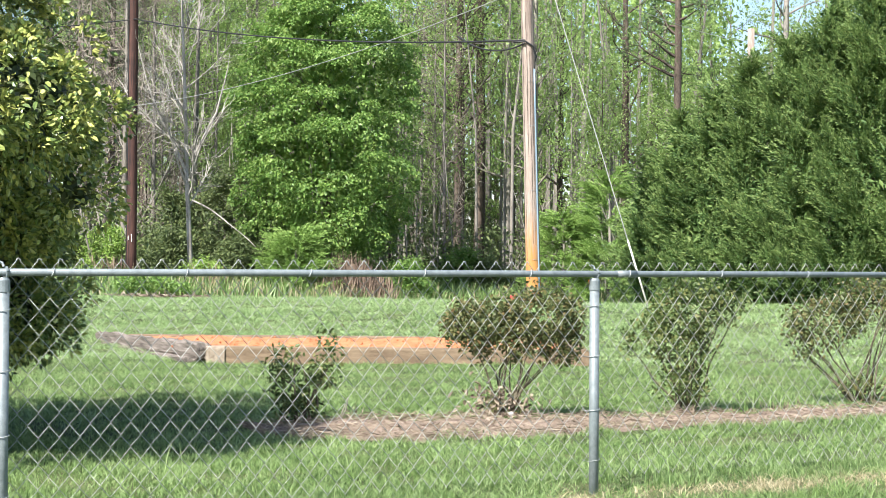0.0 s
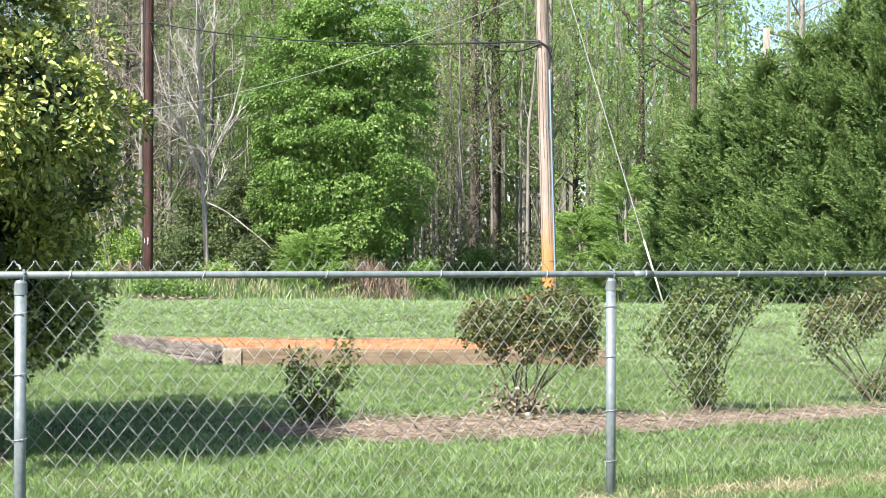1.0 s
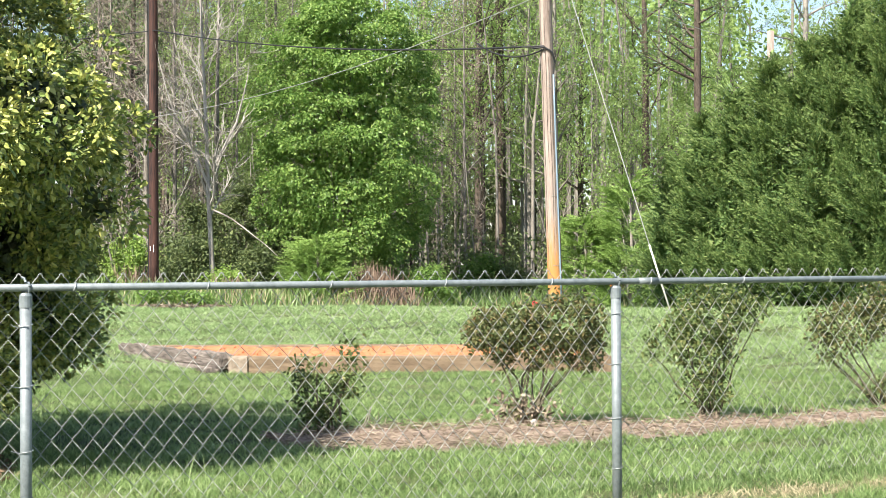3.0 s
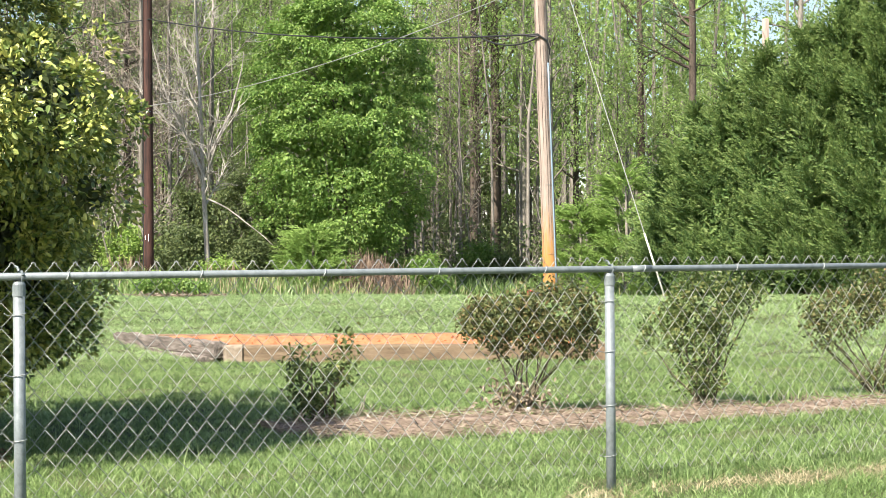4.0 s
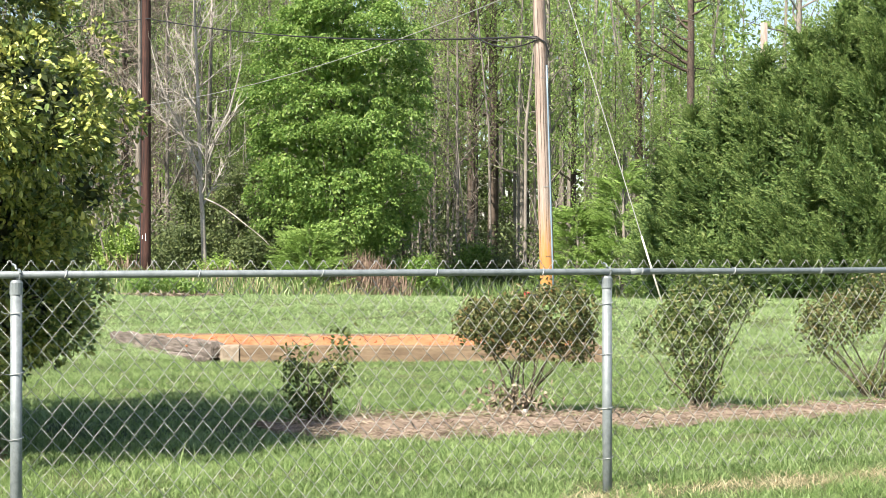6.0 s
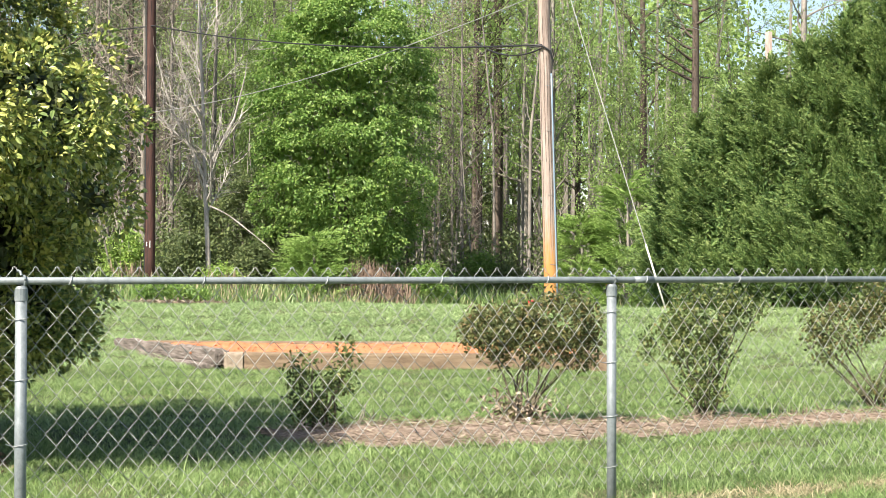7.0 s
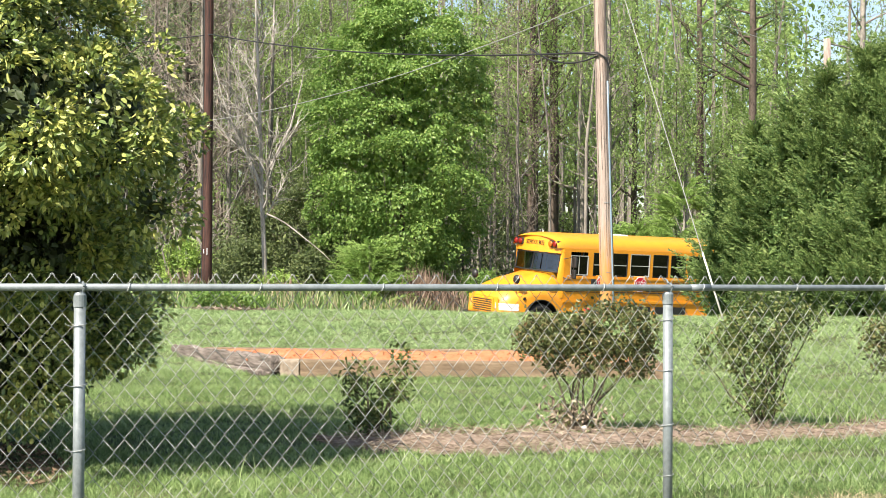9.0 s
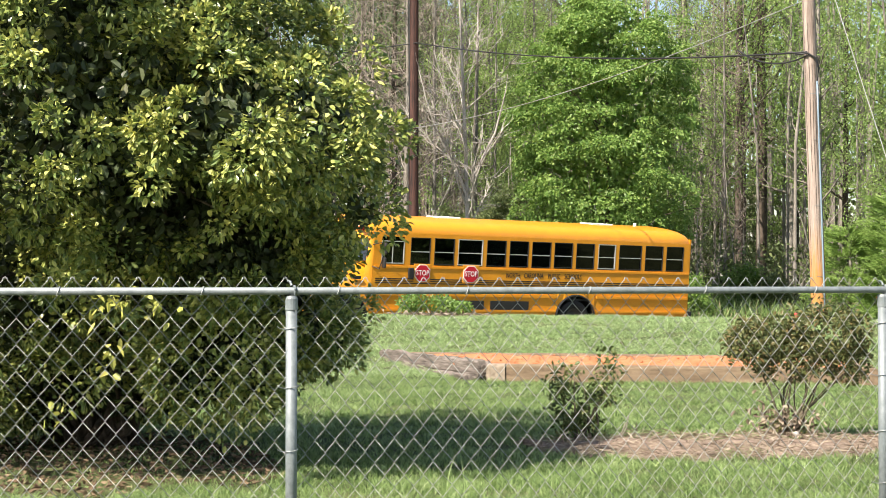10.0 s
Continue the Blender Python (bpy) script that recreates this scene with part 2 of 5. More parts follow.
# ---- mesh tools ----
class Soup:
    """Collects pieces of geometry for one mesh."""

    def __init__(self):
        self.v, self.f, self.n = [], [], 0

    def add(self, v, f):
        v = np.asarray(v, np.float32).reshape(-1, 3)
        f = np.asarray(f, np.int64)
        self.v.append(v), self.f.append(f + self.n)
        self.n += len(v)
        return self

    def mesh(self, name, smooth=False):
        me = bpy.data.meshes.new(name)
        if not self.v:
            return me
        v = np.concatenate(self.v)
        loops = np.concatenate([f.ravel() for f in self.f])
        sizes = np.concatenate([np.full(len(f), f.shape[1]) for f in self.f])
        me.vertices.add(len(v)), me.loops.add(len(loops)), me.polygons.add(len(sizes))
        me.vertices.foreach_set("co", v.ravel())
        me.loops.foreach_set("vertex_index", loops.astype(np.int32))
        me.polygons.foreach_set("loop_start", np.concatenate([[0], np.cumsum(sizes)[:-1]]).astype(np.int32))
        me.polygons.foreach_set("use_smooth", np.full(len(sizes), smooth))
        me.update(calc_edges=True)
        me.validate()
        return me


def part(name, geo, material, parent=None, label="", smooth=False):
    """Links a Soup, a bmesh or a mesh as one object under a thing."""
    if isinstance(geo, Soup):
        geo = geo.mesh(name, smooth)
    elif isinstance(geo, bmesh.types.BMesh):
        me = bpy.data.meshes.new(name)
        geo.to_mesh(me)
        geo.free()
        geo = me
        for p in geo.polygons:
            p.use_smooth = smooth
    if not geo.materials:
        geo.materials.append(material)
    ob = new(name, geo)
    ob.parent = parent
    if label:
        ob["label"] = label
    return ob


def thing(name, place, label, category, group="", kind="", rz=0.0):
    ob = new(name)
    ob.matrix_basis = pose(*place, 0, 0, rz)
    return tagged(ob, label, category, group, kind)


def unit(v):
    return v / np.maximum(np.linalg.norm(v, axis=-1, keepdims=True), 1e-9)


def tube(pts, rad, sides=6, cap=True):
    """A round bar along a line of points, with a radius at each."""
    pts = np.asarray(pts, float)
    rad = np.broadcast_to(np.asarray(rad, float), (len(pts),))
    d = unit(np.gradient(pts, axis=0))
    ref = np.array([0.0, 0, 1]) if abs(d[:, 2]).mean() < 0.8 else np.array([1.0, 0, 0])
    a = unit(np.cross(d, ref))
    b = np.cross(d, a)
    k = np.arange(sides) * 2 * np.pi / sides
    ring = pts[:, None] + rad[:, None, None] * (np.cos(k)[None, :, None] * a[:, None] + np.sin(k)[None, :, None] * b[:, None])
    n = len(pts)
    i, j = np.meshgrid(np.arange(n - 1), np.arange(sides), indexing="ij")
    j2 = (j + 1) % sides
    f = np.stack([i * sides + j, i * sides + j2, (i + 1) * sides + j2, (i + 1) * sides + j], -1).reshape(-1, 4)
    v = ring.reshape(-1, 3)
    if cap:
        v = np.concatenate([v, pts[:1], pts[-1:]])
        e = np.arange(sides)
        e2 = (e + 1) % sides
        base, top = n * sides, n * sides + 1
        c1 = np.stack([np.full(sides, base), e2, e, e], -1)[:, :3]
        c2 = np.stack([np.full(sides, top), (n - 1) * sides + e, (n - 1) * sides + e2], -1)
        return [(v, f), (None, np.concatenate([c1, c2]))]
    return [(v, f)]


def add_tube(s, pts, rad, sides=6, cap=True):
    got = tube(pts, rad, sides, cap)
    start = s.n
    s.add(*got[0])
    if len(got) > 1:
        s.f.append(got[1][1] + start)
    return s


def box(s, lo, hi):
    (x0, y0, z0), (x1, y1, z1) = lo, hi
    v = [(x0, y0, z0), (x1, y0, z0), (x1, y1, z0), (x0, y1, z0), (x0, y0, z1), (x1, y0, z1), (x1, y1, z1), (x0, y1, z1)]
    return s.add(v, [(0, 3, 2, 1), (4, 5, 6, 7), (0, 1, 5, 4), (1, 2, 6, 5), (2, 3, 7, 6), (3, 0, 4, 7)])


def bevelled(lo, hi, width=0.01, segments=2):
    bm = bmesh.new()
    bmesh.ops.create_cube(bm, size=1)
    lo, hi = Vector(lo), Vector(hi)
    for v in bm.verts:
        v.co = Vector((lo[i] + (hi[i] - lo[i]) * (v.co[i] + 0.5) for i in range(3)))
    bmesh.ops.bevel(bm, geom=bm.edges[:], offset=width, segments=segments, profile=0.5, affect="EDGES")
    return bm


def kites(s, base, way, side, length, width, fold=0.25, droop=0.0):
    """Leaves: four-cornered blades, folded along the middle."""
    base, way, side = (np.asarray(a, float) for a in (base, way, side))
    way = unit(way)
    side = unit(side - (side * way).sum(-1, keepdims=True) * way)
    nor = np.cross(way, side)
    length, width = (np.broadcast_to(np.asarray(a, float), (len(base),))[:, None] for a in (length, width))
    mid = base + way * length * 0.45 + nor * width * fold
    tip = base + way * length - np.array([0, 0, 1.0]) * length * droop
    v = np.stack([base, mid + side * width / 2, tip, mid - side * width / 2], 1).reshape(-1, 3)
    k = np.arange(len(base)) * 4
    return s.add(v, np.concatenate([np.stack([k, k + 1, k + 2], -1), np.stack([k, k + 2, k + 3], -1)]))


def ovals(s, base, way, side, length, width, fold=0.2, droop=0.1):
    """Leaves: rounded blades in two halves, folded along the middle rib."""
    base, way, side = (np.asarray(a, float) for a in (base, way, side))
    way = unit(way)
    side = unit(side - (side * way).sum(-1, keepdims=True) * way)
    nor = np.cross(way, side)
    length, width = (np.broadcast_to(np.asarray(a, float), (len(base),))[:, None] for a in (length, width))
    sink = np.array([0, 0, 1.0]) * length * droop
    a, b = base + way * length * 0.30 + nor * width * fold * 0.8, base + way * length * 0.72 + nor * width * fold - sink * 0.4
    v = np.stack([base, a + side * width * 0.46, b + side * width * 0.42, base + way * length - sink, b - side * width * 0.42, a - side * width * 0.46], 1).reshape(-1, 3)
    k = np.arange(len(base)) * 6
    return s.add(v, np.concatenate([np.stack([k, k + 1, k + 2, k + 3], -1), np.stack([k, k + 3, k + 4, k + 5], -1)]))


def patchy(x, y, cell, seed):
    """Smooth random patches over the ground, from 0 to 1."""
    grid = np.random.default_rng(seed).uniform(size=(128, 128))
    u, v = np.asarray(x) / cell, np.asarray(y) / cell
    i, j = np.floor(u).astype(int), np.floor(v).astype(int)
    p, q = u - i, v - j
    p, q = p * p * (3 - 2 * p), q * q * (3 - 2 * q)
    at = lambda a, b: grid[(i + a) % 128, (j + b) % 128]
    return (at(0, 0) * (1 - p) + at(1, 0) * p) * (1 - q) + (at(0, 1) * (1 - p) + at(1, 1) * p) * q


def blades(s, base, length, width, rng, lean=0.35):
    """Upright grass blades in two bent joints."""
    n = len(base)
    a = rng.uniform(0, 2 * np.pi, n)
    side = np.stack([np.cos(a), np.sin(a), 0 * a], -1) * (width / 2)[:, None]
    b = rng.uniform(0, 2 * np.pi, n)
    out = np.stack([np.cos(b), np.sin(b), 0 * b], -1) * (length * lean * rng.uniform(0.2, 1.3, n))[:, None]
    up = np.zeros((n, 3))
    up[:, 2] = length
    if length.mean() < 0.2 and width.mean() > 0.0062:
        v = np.stack([base - side, base + side, base + up + out], 1).reshape(-1, 3)
        return s.add(v, np.arange(n * 3).reshape(-1, 3))
    m = base + up * 0.55 + out * 0.35
    t = base + up + out
    v = np.stack([base - side, base + side, m + side * 0.8, m - side * 0.8, t], 1).reshape(-1, 3)
    k = np.arange(n) * 5
    s.add(v, np.stack([k, k + 1, k + 2, k + 3], -1))
    s.f.append(np.stack([k + 3, k + 2, k + 4], -1) + s.n - len(v))
    return s


def sphere_ways(rng, n):
    return unit(rng.normal(size=(n, 3)))


def lettering(name, text, size, material, parent, m, extrude=0.004, wide=1.0):
    cu = bpy.data.curves.new(name, "FONT")
    cu.body, cu.size, cu.extrude, cu.align_x, cu.align_y, cu.resolution_u = text, size, extrude, "CENTER", "CENTER", 2
    tmp = bpy.data.objects.new(name, cu)
    scene.collection.objects.link(tmp)
    me = bpy.data.meshes.new_from_object(tmp.evaluated_get(bpy.context.evaluated_depsgraph_get()))
    bpy.data.objects.remove(tmp)
    bpy.data.curves.remove(cu)
    me.name = name
    me.materials.clear()
    me.transform(m @ Matrix.Diagonal((wide, 1, 1, 1)))
    return part(name, me, material, parent)


# ---- the lie of the land ----
ROAD_X = np.array([-60, -34.0, -20.5, -13.0, -8.5, -3.4, 1.9, 7.3, 13.0, 18.7, 24.6, 36.5, 60, 108, 160])
ROAD_Y = np.array([-30, 2.0, 28.5, 38.0, 42.3, 46.4, 50.3, 53.9, 57.3, 60.4, 63.3, 68.6, 79, 100.3, 123])
ROAD_Z = np.array([0.3, 0.3, 0.2, 0.05, -0.12, -0.30, -0.49, -0.67, -0.85, -0.85, -0.85, -0.85, -0.85, -0.85, -0.85])


def smooth(a, b, x):
    t = np.clip((x - a) / (b - a), 0, 1)
    return t * t * (3 - 2 * t)


def lie(x, y):
    """Height of the ground."""
    x, y = np.asarray(x, float), np.asarray(y, float)
    ry, rz = np.interp(x, ROAD_X, ROAD_Y), np.interp(x, ROAD_X, ROAD_Z)
    crest = np.minimum(36.0, ry - 5.5)
    lawn = 0.44 * smooth(17.5, 35.0, y) - 0.13 * smooth(-2.0, 4.0, x) * smooth(32.5, 37, y)
    lawn = lawn + 0.012 * np.sin(x * 1.3 + y * 0.7) * smooth(9, 14, y)
    near = lawn + (rz - 0.15 - lawn) * smooth(crest, ry - 2.4, y)
    far = rz - 0.1 + 0.55 * smooth(ry + 2.5, ry + 7.0, y) + 0.03 * np.maximum(y - ry - 6, 0)
    return np.where(y < ry, near, np.where(y < ry + 2.2, rz - 0.15, far))


def build_ground():
    xs = np.concatenate([[-1500, -500, -180, -90], np.arange(-60, 60.1, 0.75), [80, 110, 180, 500, 1500]])
    ys = np.concatenate([[-1500, -400, -100, -30, -8], np.arange(0, 90.1, 0.6), [110, 150, 250, 600, 2000]])
    gx, gy = np.meshgrid(xs, ys)
    gz = lie(np.clip(gx, -60, 110), np.clip(gy, -10, 110))
    v = np.stack([gx, gy, gz], -1).reshape(-1, 3)
    i, j = np.meshgrid(np.arange(len(ys) - 1), np.arange(len(xs) - 1), indexing="ij")
    a = i * len(xs) + j
    f = np.stack([a, a + 1, a + 1 + len(xs), a + len(xs)], -1).reshape(-1, 4)
    ob = part("ground", Soup().add(v, f), SOIL, smooth=True)
    tagged(ob, "gently rising lawn soil under short grass", "ground", kind="structure")


def build_road():
    t = np.linspace(0, 1, 120)
    x = np.interp(t, np.linspace(0, 1, len(ROAD_X)), ROAD_X)
    y, z = np.interp(x, ROAD_X, ROAD_Y), np.interp(x, ROAD_X, ROAD_Z)
    c = np.stack([x, y, z], -1)
    d = unit(np.gradient(c, axis=0))
    nrm = unit(np.stack([-d[:, 1], d[:, 0], 0 * x], -1))
    nrm[:, 2] = 0.078
    low = np.array([0, 0, 0.12])
    rows = [c - nrm * 1.9, c + nrm * 5.2, c + nrm * 5.2 - low, c - nrm * 1.9 - low]
    v = np.stack(rows, 1).reshape(-1, 3)
    f = []
    for i in range(len(t) - 1):
        for k in range(4):
            f.append((i * 4 + k, i * 4 + (k + 1) % 4, i * 4 + 4 + (k + 1) % 4, i * 4 + 4 + k))
    ob = part("road", Soup().add(v, f), ASPHALT)
    tagged(ob, "grey asphalt country road behind the lawn crest", "road", kind="structure")


# ---- lawn ----
def in_bed(x, y):
    return (y > 19.25) & (y < 23.0) & (x > -2.85 - (y - 19.3) * 0.53) & (x < 1.75)


MULCH_X = np.array([-1.42, -1.1, -0.6, 0.4, 1.3, 2.2, 3.5, 5.0])
MULCH_FRONT = np.array([11.6, 11.05, 10.85, 11.05, 11.8, 12.3, 12.9, 13.55])
MULCH_BACK = np.array([11.65, 11.95, 12.2, 12.5, 12.75, 13.05, 13.55, 14.2])


def in_mulch(x, y, grow=0.0):
    wob = 0.10 * np.sin(x * 7.1) + 0.07 * np.sin(x * 17.3 + 1)
    return (x > -1.42 - grow) & (y > np.interp(x, MULCH_X, MULCH_FRONT) + wob - grow) & (y < np.interp(x, MULCH_X, MULCH_BACK) + wob * 0.8 + grow)


def in_litter(x, y):
    return ((x + 4.5) / 1.85) ** 2 + ((y - 9.9) / 1.9) ** 2 < 1 + 0.25 * np.sin(x * 5 + y * 3)


def bare(x, y):
    """How thin the grass is: worn, straw-coloured ground along the fence."""
    line = 6.985 + (x + 1.883) * 0.5543
    strip = np.exp(-((y - line + 0.22) / 0.26) ** 2)
    a = strip * smooth(0.4, 1.1, x) * (0.55 + 0.75 * patchy(x, y, 0.35, 61))
    b = np.exp(-(((y - line - 0.1) / 0.5) ** 2)) * smooth(-1.7, -2.6, x) * 0.9
    return np.clip(a * 1.2 + b, 0, 1.2)


def build_lawn():
    rng = np.random.default_rng(3)
    near, far = Soup(), Soup()
    for y0, y1, per, lo, hi, wide in ((6.3, 10.5, 5200, 0.022, 0.060, 0.0046), (10.5, 14.5, 3300, 0.022, 0.058, 0.0058), (14.5, 19.5, 1700, 0.025, 0.060, 0.0080), (19.5, 26, 1100, 0.03, 0.065, 0.0115), (26, 39, 650, 0.03, 0.07, 0.0165)):
        x0, x1 = -0.52 * y1 - 0.3, 0.30 * y1 + 0.5
        n = int((x1 - x0) * (y1 - y0) * per)
        x, y = rng.uniform(x0, x1, n), rng.uniform(y0, y1, n)
        keep = (x > -0.50 * y - 0.3) & (x < 0.285 * y + 0.4) & ~in_bed(x, y) & (~in_mulch(x, y) | (rng.uniform(size=n) < 0.10 + 0.30 * smooth(0.5, 1.6, x) + 0.45 * (np.sin(x * 3.1 + y) * np.sin(y * 4.3 - x * 1.7) > 0.35))) & (y < np.interp(x, ROAD_X, ROAD_Y) - 2.0)
        keep &= rng.uniform(size=n) > np.where(in_litter(x, y), 0.88, 0) + bare(x, y) * 0.8
        cell = 0.10 + 0.012 * y0
        tuft = patchy(x, y, cell, 1)
        broad = 0.5 * patchy(x, y * 1.8, 0.9, 2) + 0.5 * patchy(x * 0.4, y, 0.55, 3)
        keep &= rng.uniform(size=n) < 0.30 + 0.9 * smooth(0.2, 0.75, tuft)
        x, y, tuft, broad = x[keep], y[keep], tuft[keep], broad[keep]
        h = rng.uniform(lo, hi, len(x)) * (0.55 + 0.75 * tuft) * (0.7 + 0.65 * broad)
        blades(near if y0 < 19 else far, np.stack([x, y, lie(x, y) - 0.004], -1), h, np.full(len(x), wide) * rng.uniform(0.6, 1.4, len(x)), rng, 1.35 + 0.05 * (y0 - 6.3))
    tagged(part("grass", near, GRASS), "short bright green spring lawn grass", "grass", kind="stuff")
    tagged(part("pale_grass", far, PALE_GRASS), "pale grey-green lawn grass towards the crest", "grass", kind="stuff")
    # dry tufts and dead blades along the fence, and a few tall weeds in the shade
    s = Soup()
    n = 3400
    x = rng.uniform(0.5, 3.3, n)
    y = 6.985 + (x + 1.883) * 0.5543 - 0.22 + rng.normal(0, 0.17, n)
    k = rng.uniform(size=n) < 0.15 + patchy(x, y, 0.35, 61)
    x, y = x[k], y[k]
    blades(s, np.stack([x, y, lie(x, y)], -1), rng.uniform(0.008, 0.05, len(x)), np.full(len(x), 0.005), rng, 2.4)
    n = 1600
    x = rng.uniform(-4.6, -2.2, n)
    y = 6.985 + (x + 1.883) * 0.5543 + 0.35 + rng.normal(0, 0.35, n)
    blades(s, np.stack([x, y, lie(x, y)], -1), rng.uniform(0.008, 0.05, n), np.full(n, 0.005), rng, 2.4)
    tagged(part("dry_grass", s, TALL_DRY), "dry straw-coloured grass tufts along the fence", "dry grass", kind="stuff")
    s = Soup()
    for cx, cy, n in ((-1.35, 8.6, 5), (-1.55, 9.1, 4), (-0.6, 9.3, 4), (2.45, 12.9, 26), (2.7, 13.2, 20), (-1.9, 8.9, 5), (1.15, 8.75, 14)):
        x, y = rng.normal(cx, 0.10, n), rng.normal(cy, 0.07, n)
        blades(s, np.stack([x, y, lie(x, y)], -1), rng.uniform(0.12, 0.26, n), np.full(n, 0.006), rng, 0.3)
    tagged(part("tall_weeds", s, GRASS), "a few taller grass stalks above the lawn", "grass", kind="stuff")


def build_mulch():
    rng = np.random.default_rng(5)
    x = np.linspace(-1.44, 5.0, 90)
    wob = 0.10 * np.sin(x * 7.1) + 0.07 * np.sin(x * 17.3 + 1)
    a, b = np.interp(x, MULCH_X, MULCH_FRONT) + wob, np.interp(x, MULCH_X, MULCH_BACK) + wob * 0.8
    rows = 7
    v = []
    for k in range(rows):
        t = k / (rows - 1)
        y = a + (b - a) * t
        v.append(np.stack([x, y, lie(x, y) + 0.05 * math.sin(math.pi * t) + 0.004 + rng.uniform(-0.006, 0.006, len(x))], -1))
    v = np.stack(v)
    n = len(x)
    f = [(k * n + i, k * n + i + 1, k * n + n + i + 1, k * n + n + i) for k in range(rows - 1) for i in range(n - 1)]
    ob = part("mulch_bed", Soup().add(v, f), MULCH, smooth=True)
    tagged(ob, "faded brown mulch strip under the roses", "mulch", kind="stuff")
    n = 46000
    x, y = rng.uniform(-1.9, 5, n), rng.uniform(10.7, 15, n)
    k = in_mulch(x, y, 0.05)
    x, y = x[k], y[k]
    way = sphere_ways(rng, len(x)) * (1, 1, 0.28)
    s = kites(Soup(), np.stack([x, y, lie(x, y) + rng.uniform(0.02, 0.065, len(x))], -1), way, sphere_ways(rng, len(x)), rng.uniform(0.03, 0.12, len(x)), rng.uniform(0.003, 0.010, len(x)))
    tagged(part("mulch_straw", s, STRAW), "pale pine straw and bark bits on the mulch", "straw", kind="stuff")
    n = 9000
    x, y = rng.uniform(-7.2, -2.0, n), rng.uniform(7.4, 12.4, n)
    k = in_litter(x, y)
    x, y = x[k], y[k]
    s = kites(Soup(), np.stack([x, y, lie(x, y) + rng.uniform(0.005, 0.03, len(x))], -1), sphere_ways(rng, len(x)) * (1, 1, 0.25), sphere_ways(rng, len(x)), rng.uniform(0.03, 0.07, len(x)), rng.uniform(0.012, 0.03, len(x)))
    tagged(part("leaf_litter", s, LITTER), "brown fallen leaves under the evergreen bush", "leaf litter", kind="stuff")


# ---- chain-link fence ----
def build_fence():
    ax, ay = -1.883, 6.985
    ux, uy = 0.8746, 0.4848
    fence = thing("chain_link_fence", (ax, ay, 0), "galvanised chain-link fence with steel posts and top rail", "fence", rz=math.degrees(math.atan2(uy, ux)))
    fence.matrix_basis = fence.matrix_basis @ pose(0, 0, 0, 0, -0.18, 0)
    H, STEP = 1.132, 3.047
    a0, a1 = -STEP * 1.35, STEP * 3
    s = Soup()
    add_tube(s, [(a0, 0, H), (a1, 0, H)], 0.0168, 14)
    part("top_rail", s, GALV, fence, smooth=True)
    s = add_tube(Soup(), [(0.55 - 0.06, 0, H), (0.55 + 0.06, 0, H)], 0.0185, 14)
    sleeve = s.mesh("rail_sleeve", True)
    part("rail_sleeve", sleeve, GALV, fence).location.x = STEP - 0.35
    post = add_tube(Soup(), [(0, 0, -0.25), (0, 0, H - 0.055)], 0.0255, 16).mesh("post", True)
    cap = Soup()
    add_tube(cap, [(0, 0, H - 0.085), (0, 0, H - 0.034), (0, 0, H - 0.030), (0, 0, H - 0.022)], [0.0285, 0.0285, 0.026, 0.022], 16)
    ring = [(0.012, 0.0215 * math.sin(a), H + 0.0215 * math.cos(a)) for a in np.linspace(math.pi, -math.pi, 18)]
    add_tube(cap, ring, 0.006, 6)
    add_tube(cap, [(0.0, -0.002, H + 0.024), (-0.004, 0.006, H + 0.040), (-0.016, 0.012, H + 0.046)], 0.006, 6)
    cap = cap.mesh("post_cap", False)
    tie = Soup()
    add_tube(tie, [(0.030 * math.sin(a), -0.030 * math.cos(a) if math.cos(a) > -0.6 else 0.03, 0.004 * a) for a in np.linspace(-2.6, 2.6, 16)], 0.0019, 5)
    add_tube(tie, [(-0.016, 0.026, -0.01), (-0.045, 0.032, -0.004), (-0.058, 0.02, 0.004)], 0.0019, 5)
    tie = tie.mesh("post_tie", True)
    rail_tie = add_tube(Soup(), [(0.006 * a, 0.0192 * math.sin(a), 0.0192 * math.cos(a)) for a in np.linspace(-2.8, 2.8, 14)], 0.0026, 5).mesh("rail_tie", True)
    for k in range(-1, 4):
        for name, me, mat, zs in (("post", post, GALV, (0,)), ("post_cap", cap, GALV, (0,)), ("post_tie", tie, ALU, (0.17, 0.43, 0.71, 0.97))):
            for z in zs:
                o = part(name, me, mat, fence)
                o.location = (k * STEP, 0, z)
    for k in range(-6, 15):
        o = part("rail_tie", rail_tie, ALU, fence)
        o.location = (k * 0.61 + 0.22, 0, H)
    # woven zig-zag wires, hooked round their neighbours
    pitch, drop = 0.0461, 0.0555
    half = pitch / 2
    top = H + 0.056
    levels = int(1.15 / drop)
    s = Soup()
    rng = np.random.default_rng(8)
    for i in range(int(a0 / pitch), int(a1 / pitch)):
        x0 = i * pitch
        pts = []
        for k in range(levels + 1):
            sgn = 1 if (k + i) % 2 else -1
            z = top - k * drop
            x = x0 + sgn * (half + 0.0016)
            j, q = rng.normal(0, 0.0006), 0.0032 if i % 2 else -0.0032
            pts += [(x - sgn * 0.0022, 0.026 + q, z + 0.0032), (x - sgn * 0.0022, 0.026 - q, z - 0.0032)] if k else [(x + j, 0.028, z)]
        # the knuckle, turned over at the top
        sgn = 1 if i % 2 else -1
        x = x0 + sgn * half
        pts = [(x + sgn * 0.011, 0.024, top - 0.014), (x + sgn * 0.008, 0.023, top + 0.001), (x + sgn * 0.002, 0.025, top + 0.006)] + pts[1:]
        add_tube(s, pts, 0.00155, 4, False)
    part("wire_mesh", s, WIRE, fence, "diamond-pattern galvanised wire mesh", True)


